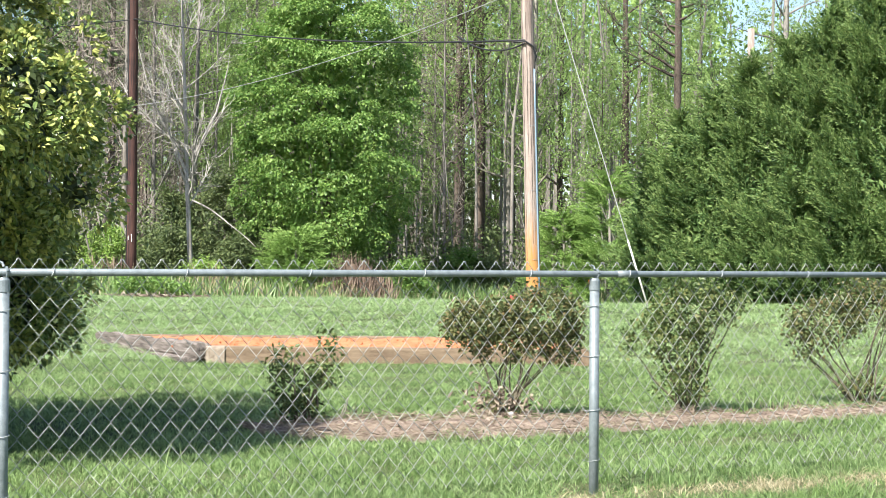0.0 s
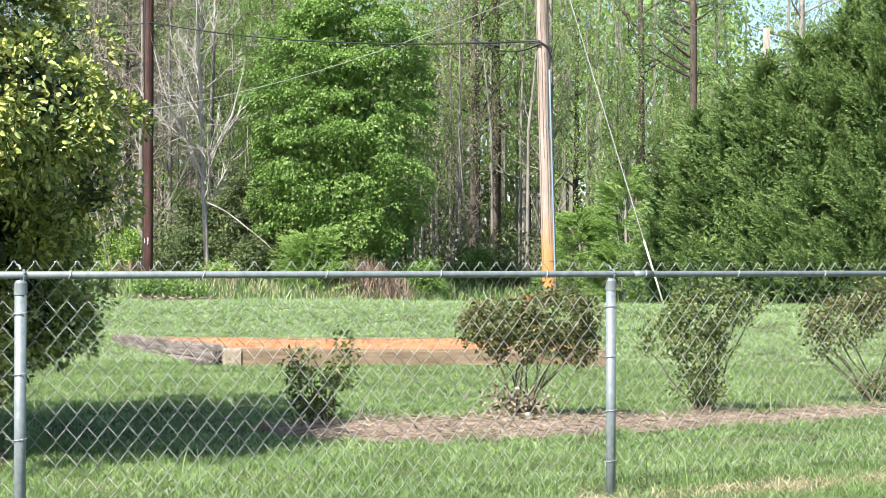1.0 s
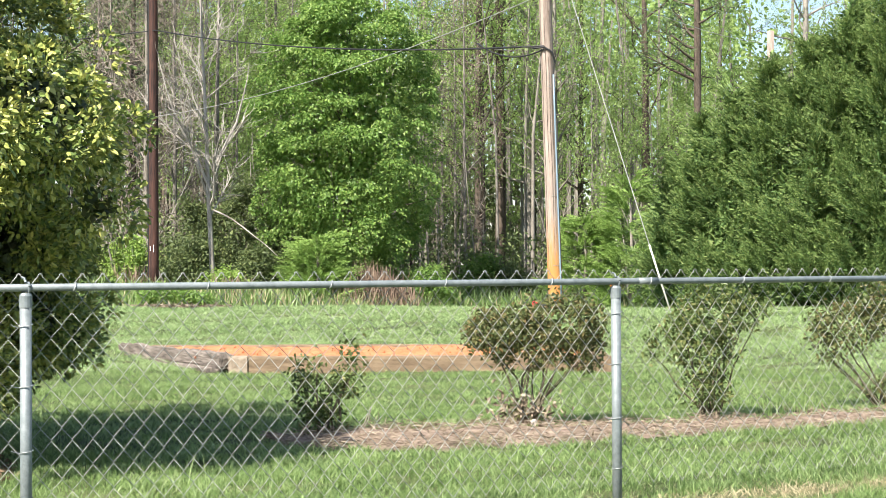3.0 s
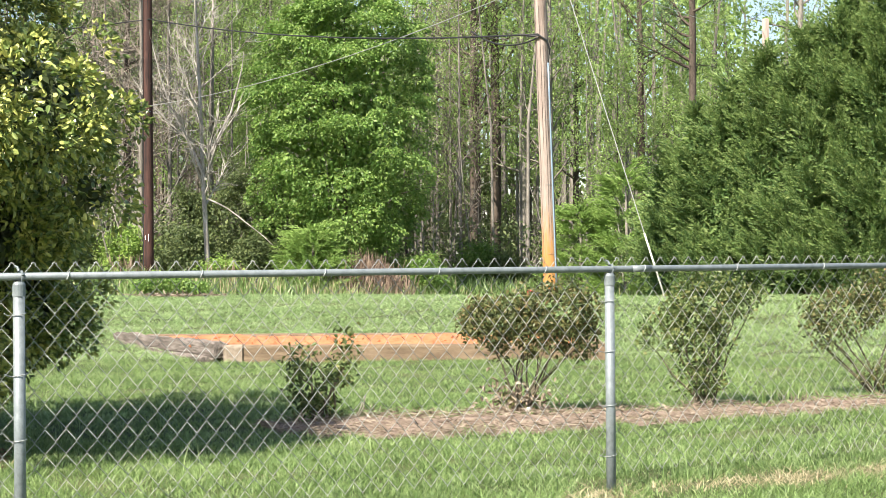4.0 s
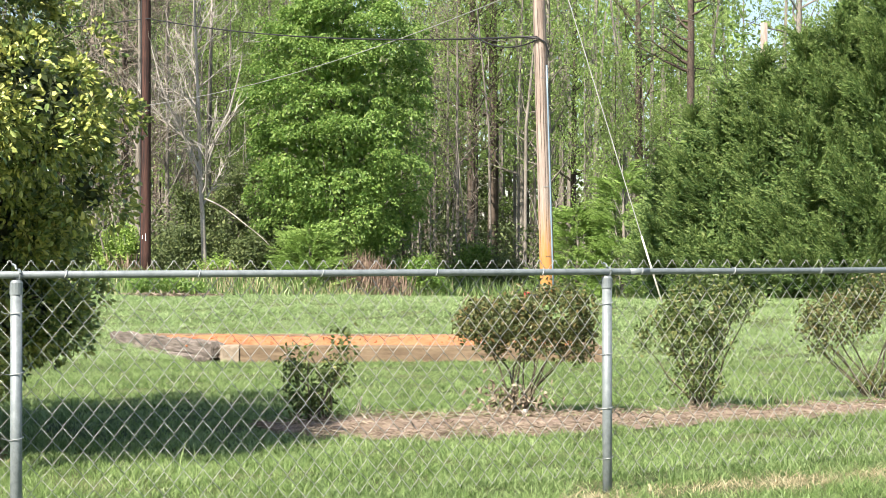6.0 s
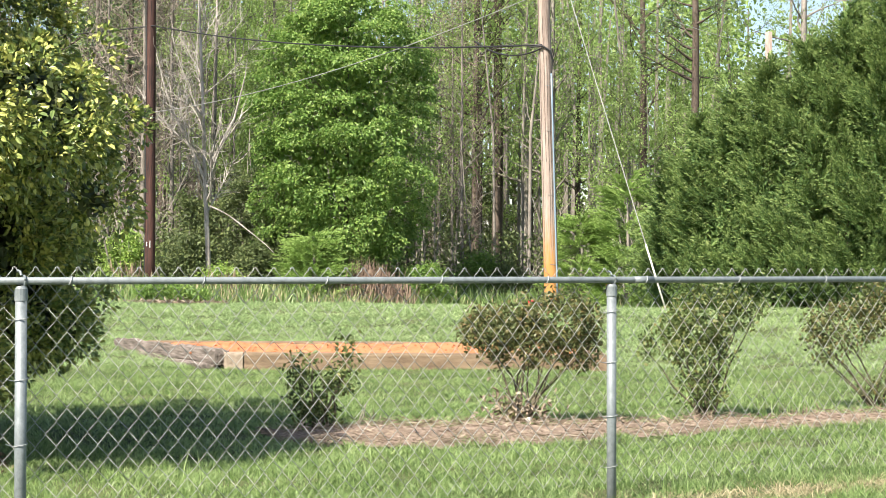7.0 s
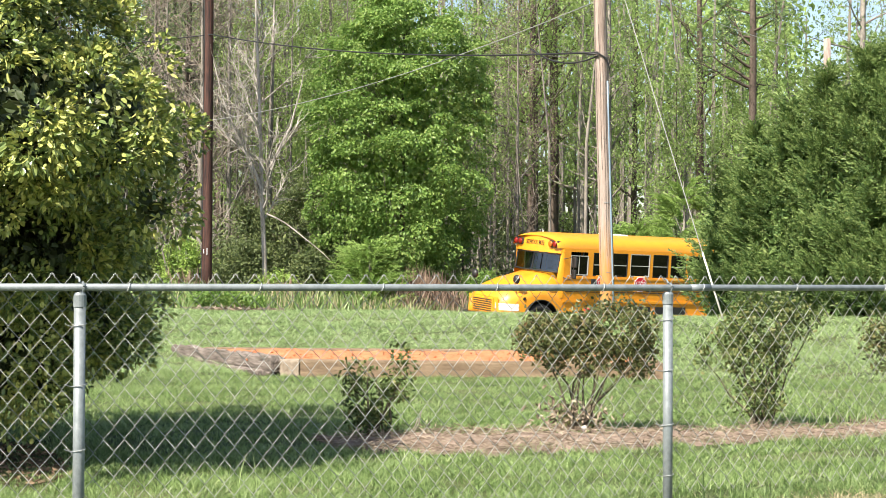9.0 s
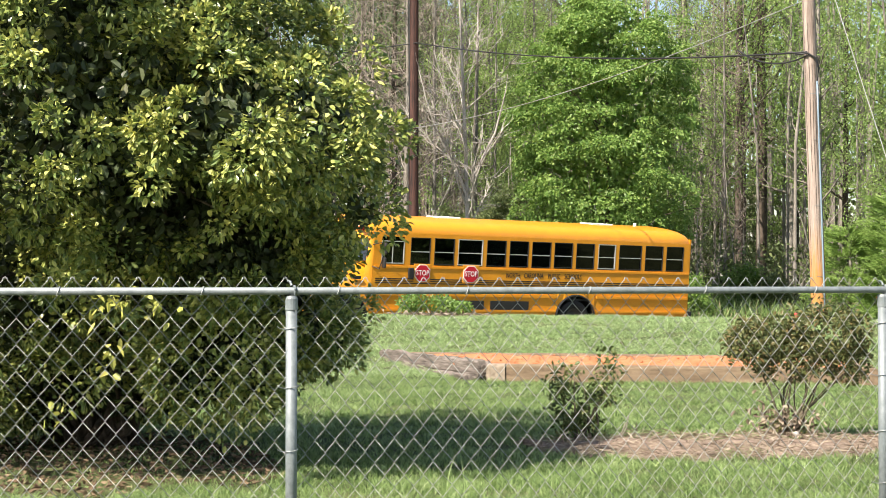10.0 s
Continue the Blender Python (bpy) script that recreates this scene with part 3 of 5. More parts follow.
# ---- raised clay bed ----
def timber(name, p0, p1, h, w, mat, parent, rng, cracked=0.0, z0=0.0, label=""):
    """A sawn or rotten timber laid between two points."""
    d = Vector((p1[0] - p0[0], p1[1] - p0[1], 0))
    L = d.length
    bm = bmesh.new()
    n = max(4, int(L / 0.12))
    m = 8
    rings = []
    for i in range(n + 1):
        x = L * i / n
        ring = []
        for k in range(m * 4):
            sidek, t = divmod(k, m)
            t = t / m
            y, z = ((t - 0.5, -0.5), (0.5, t - 0.5), (0.5 - t, 0.5), (-0.5, 0.5 - t))[sidek]
            r = 1 - 0.05 * (abs(y) > 0.45 and abs(z) > 0.45)
            jit = cracked * (noise.noise(Vector((x * 3, y * 6 + 7, z * 9))) + 0.6 * noise.noise(Vector((x * 1.1, y * 25, z * 25 + 3))))
            ring.append(bm.verts.new((x + jit * 0.3 * (i in (0, n)), y * w * r + jit * 0.4, z * h * r + h / 2 + jit)))
        rings.append(ring)
    for a, b in zip(rings, rings[1:]):
        for k in range(len(a)):
            bm.faces.new((a[k], a[(k + 1) % len(a)], b[(k + 1) % len(a)], b[k]))
    bm.faces.new(rings[0][::-1]), bm.faces.new(rings[-1])
    bmesh.ops.recalc_face_normals(bm, faces=bm.faces[:])
    o = part(name, bm, mat, parent, label)
    o.matrix_basis = Matrix.Translation((p0[0], p0[1], z0)) @ Matrix.Rotation(math.atan2(d.y, d.x), 4, "Z")
    return o


def build_bed():
    rng = np.random.default_rng(4)
    bed = thing("raised_bed", (0, 0, 0), "low timber-edged bed filled with red clay, one side rotten", "raised bed")
    g = lambda x, y: float(lie(x, y))
    timber("front_timber", (-2.572, 19.40), (1.55, 19.42), 0.235, 0.19, NEW_WOOD, bed, rng, 0.004, -0.03)
    timber("front_timber_end", (-2.80, 19.38), (-2.578, 19.385), 0.238, 0.205, ENDGRAIN, bed, rng, 0.006, -0.03, "pale cut timber end")
    timber("back_timber", (-4.4, 22.95), (1.6, 22.95), 0.22, 0.19, NEW_WOOD, bed, rng, 0.004, -0.035)
    timber("right_timber", (1.64, 19.33), (1.66, 23.0), 0.22, 0.19, NEW_WOOD, bed, rng, 0.004, -0.02)
    a = timber("rotten_timber", (-2.83, 19.35), (-4.78, 22.95), 0.165, 0.2, OLD_WOOD, bed, rng, 0.045, 0.062, "grey cracked rotten timber")
    a.matrix_basis = a.matrix_basis @ pose(0, 0, 0, 0, 0.3, 0)
    a = timber("rotten_timber", (-2.98, 19.34), (-4.84, 22.9), 0.12, 0.2, OLD_WOOD, bed, rng, 0.034, -0.06, "grey cracked rotten timber")
    a.matrix_basis = a.matrix_basis @ pose(0, 0, 0, 0, -0.3, 0)
    bm = bmesh.new()
    nx, ny = 110, 34
    grid = []
    for j in range(ny + 1):
        y = 19.45 + (22.9 - 19.45) * j / ny
        xl = -2.75 - (y - 19.45) * 0.50
        row = []
        for i in range(nx + 1):
            x = xl + (1.6 - xl) * i / nx
            z = 0.150 + 0.012 * min(max(y - 19.45, 0), 1) + 0.02 * noise.noise(Vector((x * 1.1, y * 1.6, 0))) + 0.032 * noise.noise(Vector((x * 5, y * 5, 3))) + 0.015 * noise.noise(Vector((x * 14, y * 14, 5)))
            row.append(bm.verts.new((x, y, z)))
        grid.append(row)
    for a, b in zip(grid, grid[1:]):
        for i in range(nx):
            bm.faces.new((a[i], a[i + 1], b[i + 1], b[i]))
    part("clay_fill", bm, CLAY, bed, "loose orange-red clay soil", True)
    s = Soup()
    for _ in range(240):
        x, y, r = rng.uniform(-3.4, 1.5), rng.uniform(19.6, 22.7), rng.uniform(0.008, 0.024)
        v = np.array([(1, 0, 0), (0, 1, 0), (-1, 0, 0), (0, -1, 0), (0, 0, 1), (0, 0, -1)]) * r * rng.uniform(0.6, 1.2, (6, 3)) + (x, y, 0.172)
        s.add(v, [(0, 1, 4), (1, 2, 4), (2, 3, 4), (3, 0, 4), (1, 0, 5), (2, 1, 5), (3, 2, 5), (0, 3, 5)])
    tagged(part("clay_clods", s, CLAY, bed, "small clay clods"), kind="stuff")


# ---- plants ----
def branch_line(rng, start, way, length, n=6, wander=0.25, rise=0.0):
    pts = [np.asarray(start, float)]
    d = unit(np.asarray(way, float))
    for _ in range(n):
        d = unit(d + rng.normal(0, wander, 3) / n * 2 + np.array([0, 0, rise / n]))
        pts.append(pts[-1] + d * length / n)
    return np.array(pts)


def limbed(rng, wood, height, trunk, limbs, low, reach, twigs=4, rise=0.5, lean=(0, 0), sides=7, droop=0.0, tip=0.05, boughs=None):
    """A tapered trunk with limbs and twigs. Returns the ends of the twigs, from which leaves grow."""
    k = np.linspace(0, 1, 12)
    wob = np.cumsum(rng.normal(0, 0.012 * height / 12, (12, 2)), 0)
    line = np.stack([k * lean[0] + wob[:, 0], k * lean[1] + wob[:, 1], k * height - 0.3], -1)
    add_tube(wood, line, trunk * (1 - k * (1 - tip)), sides)
    wood = boughs or wood
    ends = []
    for i in range(limbs):
        u = low + (0.97 - low) * (i + rng.uniform(0, 1)) / limbs
        p = np.array([np.interp(u, k, line[:, c]) for c in range(3)])
        a = rng.uniform(0, 2 * np.pi)
        length = reach(u) * rng.uniform(0.7, 1.15)
        way = np.array([np.cos(a), np.sin(a), rise * rng.uniform(0.5, 1.5) - droop])
        b = branch_line(rng, p, way, length, 6, 0.35, 0.3)
        r = max(trunk * (1 - u) * 0.5, trunk * 0.10)
        add_tube(wood, b, np.linspace(r, r * 0.2, len(b)), 4, False)
        ends += [b[3], b[4], b[5], b[6]]
        for _ in range(twigs):
            q = b[rng.integers(2, 7)]
            c = branch_line(rng, q, unit(b[-1] - b[0]) + rng.normal(0, 0.6, 3), length * rng.uniform(0.25, 0.5), 4, 0.5, 0.2)
            add_tube(wood, c, np.linspace(r * 0.4, r * 0.1, len(c)), 3, False)
            ends += [c[2], c[4]]
    return np.array(ends)


def clumps(s, rng, ends, per, spread, length, width, flat=0.6, up=0.3, droop=0.15, level=0.55):
    """Pads of leaves round the twig ends, most of them lying towards the light."""
    n = len(ends) * per
    size = np.repeat(rng.uniform(0.6, 1.35, len(ends)), per)[:, None]
    base = np.repeat(ends, per, 0) + rng.normal(0, 1, (n, 3)) * (spread, spread, spread * flat) * size
    way = sphere_ways(rng, n) * (1, 1, level) + (0, -0.1, up - 0.3)
    side = sphere_ways(rng, n) * (1, 1, level) + (0, 0, 0.1)
    return kites(s, base, way, side, rng.uniform(0.6, 1.3, n) * length, rng.uniform(0.7, 1.2, n) * width, 0.2, droop)


def tree(name, place, label, category, rng, wood_mat, leaf_mat, wood, leaves, group="", rz=0.0):
    t = thing(name, place, label, category, group, rz=rz)
    part("trunk", wood, wood_mat, t, smooth=True)
    if leaves.n:
        part("crown", leaves, leaf_mat, t)
    return t


def plumes(s, tips, rng, start, rise, out, length, m, fat, leaf):
    """Feathery sprays: leaflets round stalks that curve outwards; the young ends go into a second mesh."""
    n = len(start)
    t = rng.uniform(0.0, 1.0, (n, m)) ** 0.8
    wide = fat * np.sin(np.pi * (0.10 + 0.86 * t)) * rng.uniform(0.15, 1.0, (n, m)) * length[:, None]
    ring = sphere_ways(rng, n * m).reshape(n, m, 3)
    base = start[:, None] + rise[:, None] * (length[:, None] * t)[..., None] + out[:, None] * (0.25 * length[:, None] * t ** 2)[..., None] + ring * wide[..., None]
    lw = rise[:, None] * 0.7 + out[:, None] * (0.3 + 0.35 * t[..., None]) + ring * 0.55
    ln = rng.uniform(0.6, 1.25, (n, m)) * leaf * (1 - 0.35 * t)
    turn = np.cross(lw, ring) + 0.3 * sphere_ways(rng, n * m).reshape(n, m, 3)
    young = ((t + rng.normal(0, 0.12, (n, m))) > 0.62).ravel()
    for soup, k in ((s, ~young), (tips, young)):
        kites(soup, base.reshape(-1, 3)[k], lw.reshape(-1, 3)[k], turn.reshape(-1, 3)[k], ln.ravel()[k], ln.ravel()[k] * 0.33, 0.1, 0.05)


def build_cypress_row():
    rng = np.random.default_rng(21)
    spots = [(4.75, 37.5, 3.5, 0.95), (5.40, 36.9, 4.6, 1.1), (6.05, 36.4, 5.1, 1.25), (6.75, 35.8, 5.8, 1.35), (7.45, 35.2, 6.4, 1.4),
             (8.2, 34.6, 7.0, 1.45), (8.95, 34.0, 7.6, 1.5), (9.8, 33.4, 7.9, 1.5), (10.8, 32.9, 8.2, 1.5)]
    for x, y, h, r in spots:
        wood, s, tips = Soup(), Soup(), Soup()
        add_tube(wood, [(0, 0, -0.2), (0, 0, h * 0.5), (0.03, 0, h * 0.95)], [0.11, 0.07, 0.01], 7)
        # boughs, each carrying a fan of sprays, with hollows between them
        k = int(11.5 * h * r)
        u = rng.uniform(0.0, 1.0, k) ** 0.95
        a = rng.uniform(0, 2 * np.pi, k)
        shape = r * np.clip(1.05 * (1 - u ** 2.7), 0.05, 1) * (0.85 + 0.15 * np.minimum(u / 0.08, 1))
        gap = np.array([noise.noise(Vector((x + math.cos(b) * r, y + math.sin(b) * r, c * h * 0.8)) * 1.5) for b, c in zip(a, u)])
        reach = shape * np.where(gap > -0.12, rng.uniform(0.62, 1.02, k), rng.uniform(0.35, 0.62, k))
        per = 7
        spread = rng.normal(0, 0.20, (k, per))
        aa = (a[:, None] + spread / np.maximum(reach, 0.35)[:, None]).ravel()
        out = np.stack([np.cos(aa), np.sin(aa), 0 * aa], -1)
        rr = (reach[:, None] * rng.uniform(0.62, 1.0, (k, per))).ravel()
        zz = (0.02 + u[:, None] * h * 0.90 + rng.normal(0, 0.13, (k, per)) + 0.10 * rng.uniform(-1, 1, (k, per))).ravel()
        start = out * (rr - 0.10)[:, None] + np.stack([0 * aa, 0 * aa, np.maximum(zz, 0.0)], -1)
        length = rng.uniform(0.45, 0.95, k * per) * (1 - 0.3 * np.repeat(u, per))
        rise = unit(out * rng.uniform(0.5, 1.1, k * per)[:, None] + (0.05, 0, 0.80) + rng.normal(0, 0.14, (k * per, 3)))
        plumes(s, tips, rng, start, rise, out, length, 74, 0.165, 0.105)
        n = int((420 if h > 5.5 else 1100) * h * r)
        u = rng.uniform(0, 0.9, n)
        p = sphere_ways(rng, n) * (1, 1, 0) * (r * (1 - u ** 1.9) * rng.uniform(0.15, 0.6, n))[:, None] + np.stack([0 * u, 0 * u, u * h], -1)
        kites(s, p, sphere_ways(rng, n) + (0, 0, 0.4), sphere_ways(rng, n), rng.uniform(0.15, 0.3, n), rng.uniform(0.05, 0.10, n), 0.2, 0.1)
        t = tree("cypress", (x, y, float(lie(x, y)) - 0.03), "tall dense evergreen cypress, feathery dark green sprays, in a screen row", "cypress tree", rng, BARK_DARK, CYPRESS, wood, s, "cypress screen")
        part("young_sprays", tips, CYPRESS_TIP, t, "lighter yellow-green spray tips")


def build_bush():
    rng = np.random.default_rng(12)
    c = np.array([-4.44, 11.2, 0.04])
    wood, s, inner = Soup(), Soup(), Soup()
    lobes = [((0.3, 0.0, 2.45), (1.75, 1.7, 1.35), 10500), ((1.45, -0.3, 2.30), (0.93, 1.1, 0.45), 4200), ((1.22, -0.3, 0.86), (0.94, 1.0, 0.42), 3600), ((0.94, -0.2, 1.58), (1.10, 1.1, 0.62), 4200), ((1.35, -0.3, 1.35), (0.62, 0.7, 0.38), 1800), ((1.15, -0.9, 0.62), (0.55, 0.5, 0.38), 1700), ((0.5, -0.9, 0.45), (0.7, 0.5, 0.34), 1600), ((2.22, -0.8, 1.70), (0.16, 0.2, 0.10), 110), ((0.1, -0.3, 1.25), (1.5, 1.5, 0.95), 7000),
             ((-1.2, -0.2, 1.6), (1.5, 1.6, 1.5), 8000), ((-0.1, -0.2, 3.45), (1.35, 1.4, 0.85), 5500), ((-0.3, 0.0, 4.4), (1.45, 1.7, 0.9), 6500), ((0.85, 0.0, 2.95), (0.68, 0.9, 0.55), 2300), ((0.0, -0.7, 0.55), (0.95, 0.85, 0.38), 1500), ((-1.2, -0.9, 0.5), (1.1, 0.9, 0.45), 2200)]
    for m, (rx, ry, rz), n in lobes:
        m = np.array(m) - (0, 0.35 if m[2] > 2 else (-0.32 if m[2] < 1.3 else -0.05), 0)
        # the crown hangs out over the fence side
        shift = -1.25 if m[2] > 2 else (-0.9 if m[2] > 1.3 else (-0.6 if m[0] > 1 else 0.25))
        w = c + m * 0.935
        f = (w[1] + shift) / w[1]
        m = ((w - (0, 0, EYE)) * f + (0, 0, EYE) - c) / 0.935
        rx, ry, rz = rx * f, ry * (1.3 if m[2] > 1.3 else 1.0), rz * f
        k = int(n / 34 * (1.8 if m[2] < 0.7 else 1.15))
        q = sphere_ways(rng, k)
        core = m + q * (rx, ry, rz) * (1 + 0.14 * np.sin(q[:, :1] * 7 + m[0] * 5) * np.sin(q[:, 2:] * 8 + 1)) * rng.uniform(0.55, 1.02, (k, 1)) ** 0.6
        core = core[core[:, 2] > 0.12]
        hollow = np.array([noise.noise(Vector(p) * 1.7) + 0.6 * noise.noise(Vector(p) * 4.0 + Vector((5, 2, 1))) for p in core])
        core = core[hollow > np.where(core[:, 2] > 2.6, -0.28, -0.09)]
        # fill deep inside; the shade between the tufts is put into its dark colour
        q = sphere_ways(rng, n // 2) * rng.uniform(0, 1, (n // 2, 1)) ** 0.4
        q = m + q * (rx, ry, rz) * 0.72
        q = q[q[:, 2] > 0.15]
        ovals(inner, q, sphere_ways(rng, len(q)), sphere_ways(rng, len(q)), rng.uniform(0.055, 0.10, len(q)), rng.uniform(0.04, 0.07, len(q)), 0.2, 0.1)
        k = len(core)
        face = unit((core - m) / (rx, ry, rz))
        per = 120
        # a tuft: leaves in a half ball that faces outwards and up
        ball = unit(sphere_ways(rng, k * per) + np.repeat(face, per, 0) * 0.8 + (0, 0, 0.35))
        size = np.repeat(rng.uniform(0.08, 0.24, k), per)[:, None]
        p = np.repeat(core, per, 0) + ball * size * rng.uniform(0.25, 1.0, (k * per, 1)) ** 0.5
        way = ball + sphere_ways(rng, k * per) * 0.75
        keep = p[:, 2] > 0.06
        n2 = int(keep.sum())
        ovals(s, p[keep], way[keep], sphere_ways(rng, n2) * (1, 1, 0.6), rng.uniform(0.030, 0.060, n2), rng.uniform(0.021, 0.036, n2), 0.22, 0.15)
        for _ in range(4 if n > 500 else 0):
            e = m + sphere_ways(rng, 1)[0] * (rx, ry, rz) * 0.9
            if e[2] > 0.2:
                mid = np.array([0, 0, 0.5]) + (m - (0, 0, 0.5)) * 0.6
                b = np.array([(rng.uniform(-0.3, 0.3), rng.uniform(-0.2, 0.4), -0.1), mid * 0.5 + rng.normal(0, 0.1, 3), mid + rng.normal(0, 0.2, 3), (mid + e) / 2 + rng.normal(0, 0.12, 3), e])
                add_tube(wood, b, [0.04, 0.032, 0.022, 0.014, 0.006], 6, False)
    # one bare branch that arches out to the side
    add_tube(wood, [(0.9, -0.5, 1.5), (1.3, -0.95, 1.86), (1.75, -1.05, 1.96), (2.0, -1.05, 1.95), (2.22, -1.0, 1.82)], [0.02, 0.016, 0.013, 0.009, 0.004], 6)
    t = tree("evergreen_bush", tuple(c), "large rounded evergreen bush with small glossy leaves", "bush", rng, BARK_DARK, BUSH_LEAF, wood, s)
    t.scale = (0.935, 0.935, 0.935)
    part("inner_foliage", inner, SHADE_LEAF, t, "leaves inside the bush, coloured dark for the shade there")
    # pale new shoots
    s2 = Soup()
    for x, y, z, n in ((1.23, -3.0, 0.86, 11), (1.24, -3.0, 0.74, 7), (1.49, -3.0, 1.08, 16), (1.2, -3.0, 1.10, 14), (1.34, -3.0, 1.14, 14), (1.75, -1.2, 1.1, 10), (0.58, -2.3, 0.36, 8), (0.75, -2.3, 0.6, 7), (2.0, -1.9, 1.98, 30), (1.6, -1.9, 2.3, 24)):
        p = np.array([x, y, z]) + rng.normal(0, 0.06, (n, 3))
        ovals(s2, p, sphere_ways(rng, n) + (0, 0, -0.3), sphere_ways(rng, n), rng.uniform(0.04, 0.075, n), rng.uniform(0.026, 0.045, n), 0.15, 0.3)
    part("young_foliage", s2, YOUNG_LEAF, t, "pale yellow-green young leaves")


def build_roses():
    rng = np.random.default_rng(31)
    # place, blobs of foliage (offset, radii, leaves), leaf material, label
    spec = [
        ((-1.02, 11.95), [((-0.05, 0, 0.26), (0.20, 0.18, 0.20), 330), ((0.17, 0, 0.46), (0.09, 0.10, 0.22), 170), ((-0.14, 0, 0.45), (0.09, 0.10, 0.16), 110), ((-0.02, 0, 0.10), (0.18, 0.18, 0.10), 200)], ROSE_GREEN, "small dark green rose bush in mulch"),
        ((0.44, 12.65), [((-0.15, 0, 0.70), (0.33, 0.34, 0.19), 1394), ((0.30, 0, 0.78), (0.34, 0.34, 0.24), 1615), ((0.48, 0, 0.57), (0.16, 0.2, 0.15), 408), ((0.08, 0, 0.55), (0.32, 0.3, 0.12), 442), ((0, 0, 0.08), (0.16, 0.14, 0.08), 119)], ROSE_LEAF, "rounded rose bush with dark reddish-green leaves, bare stems"),
        ((1.93, 13.15), [((0.05, 0, 0.85), (0.34, 0.32, 0.24), 1054), ((-0.28, 0, 0.62), (0.24, 0.22, 0.16), 323), ((0.02, 0, 0.48), (0.22, 0.2, 0.2), 476), ((0.32, 0, 0.92), (0.22, 0.2, 0.12), 221), ((0.0, 0, 0.22), (0.2, 0.18, 0.14), 323)], ROSE_GREEN, "upright rose bush, green leaves tinged red, above mulch"),
        ((3.60, 14.0), [((-0.30, 0, 0.72), (0.36, 0.32, 0.20), 884), ((0.1, 0, 0.88), (0.34, 0.32, 0.20), 714), ((-0.52, 0, 0.52), (0.18, 0.2, 0.12), 204), ((0.45, 0, 0.75), (0.28, 0.3, 0.22), 544), ((0.0, 0, 0.12), (0.22, 0.2, 0.1), 153)], ROSE_LEAF, "leaning rose bush with coppery red young leaves")]
    for (x, y), blobs, mat, label in spec:
        wood, s = Soup(), Soup()
        for m, r, n in blobs:
            m, r = np.array(m), np.array(r)
            cores = m + sphere_ways(rng, max(n // 9, 4)) * r * rng.uniform(0.35, 1.0, (max(n // 9, 4), 1)) ** 0.5
            n = int(n * 1.65)
            k = rng.integers(0, len(cores), n)
            p = cores[k] + rng.normal(0, 0.038, (n, 3))
            ovals(s, p, sphere_ways(rng, n) + (0, 0, 0.1), sphere_ways(rng, n), rng.uniform(0.024, 0.050, n), rng.uniform(0.014, 0.027, n), 0.15, 0.15)
            for _ in range(3 if m[2] > 0.3 else 1):
                e = cores[rng.integers(0, len(cores))]
                a = np.array([rng.uniform(-0.09, 0.09), rng.uniform(-0.08, 0.08), -0.03])
                mid = a * 0.7 + (e - a) * (0.45, 0.45, 0.5) + rng.normal(0, 0.03, 3)
                add_tube(wood, [a, (a + mid) / 2 + rng.normal(0, 0.012, 3), mid, (mid + e) / 2 + rng.normal(0, 0.02, 3), e], [0.010, 0.0085, 0.007, 0.0045, 0.002], 5, False)
        t = thing("rose_bush", (x, y, float(lie(x, y)) + 0.02), label, "rose bush", "roses along the fence")
        part("woody_frame", wood, STEM, t, smooth=True)
        part("foliage", s, mat, t)
        if y == 12.65:
            n = 260
            p = np.array([-0.02, -0.06, 0.10]) + rng.normal(0, 1, (n, 3)) * (0.13, 0.10, 0.075)
            p[:, 2] = np.abs(p[:, 2])
            q = ovals(Soup(), p, sphere_ways(rng, n), sphere_ways(rng, n), rng.uniform(0.03, 0.07, n), rng.uniform(0.015, 0.035, n), 0.3, 0.1)
            part("dead_leaves", q, STRAW, t, "brown withered leaves caught in the stems")
        if y == 11.95:
            for ax, bx, bz in ((0.22, 0.31, 0.14), (0.26, 0.33, 0.19)):
                part("cut_stub", add_tube(Soup(), [(ax, -0.05, 0), ((ax + bx) / 2 + 0.02, -0.06, bz * 0.5), (bx, -0.05, bz)], [0.006, 0.006, 0.005], 6), BARK_GREY, t, "pale dead cut stem", True)


def build_far_shrub():
    rng = np.random.default_rng(41)
    stems, s = [], Soup()
    for i in range(5):
        cx = (i - 2) * 0.28 + rng.normal(0, 0.06)
        hh = 0.56 - 0.08 * abs(i - 1)
        n = 420
        p = np.array([cx, 0, hh * 0.55]) + sphere_ways(rng, n) * (0.26, 0.3, hh * 0.5) * rng.uniform(0.3, 1, (n, 1)) ** 0.5
        kites(s, p, sphere_ways(rng, n) + (0, 0, 0.6), sphere_ways(rng, n), rng.uniform(0.06, 0.12, n), rng.uniform(0.03, 0.05, n), 0.1, 0.1)
        stems.append(add_tube(Soup(), [(cx, 0, -0.05), (cx + 0.05, 0, hh * 0.7)], [0.02, 0.006], 5))
    t = thing("low_shrub", (-6.35, 36.0, float(lie(-6.35, 36.0))), "low green shrub clump on the lawn crest", "shrub")
    for w in stems:
        part("stem", w, STEM, t)
    part("foliage", s, MAPLE, t)
    n = 500
    x, y = rng.normal(-6.3, 0.5, n), rng.normal(35.8, 0.25, n)
    k = kites(Soup(), np.stack([x, y, lie(x, y) + 0.05], -1), sphere_ways(rng, n) * (1, 1, 0.3), sphere_ways(rng, n), 0.16, 0.04)
    tagged(part("dry_patch", k, STRAW), "dry brown mulch round the low shrub", "mulch", kind="stuff")


def behind(x):
    return float(np.interp(x, ROAD_X, ROAD_Y))


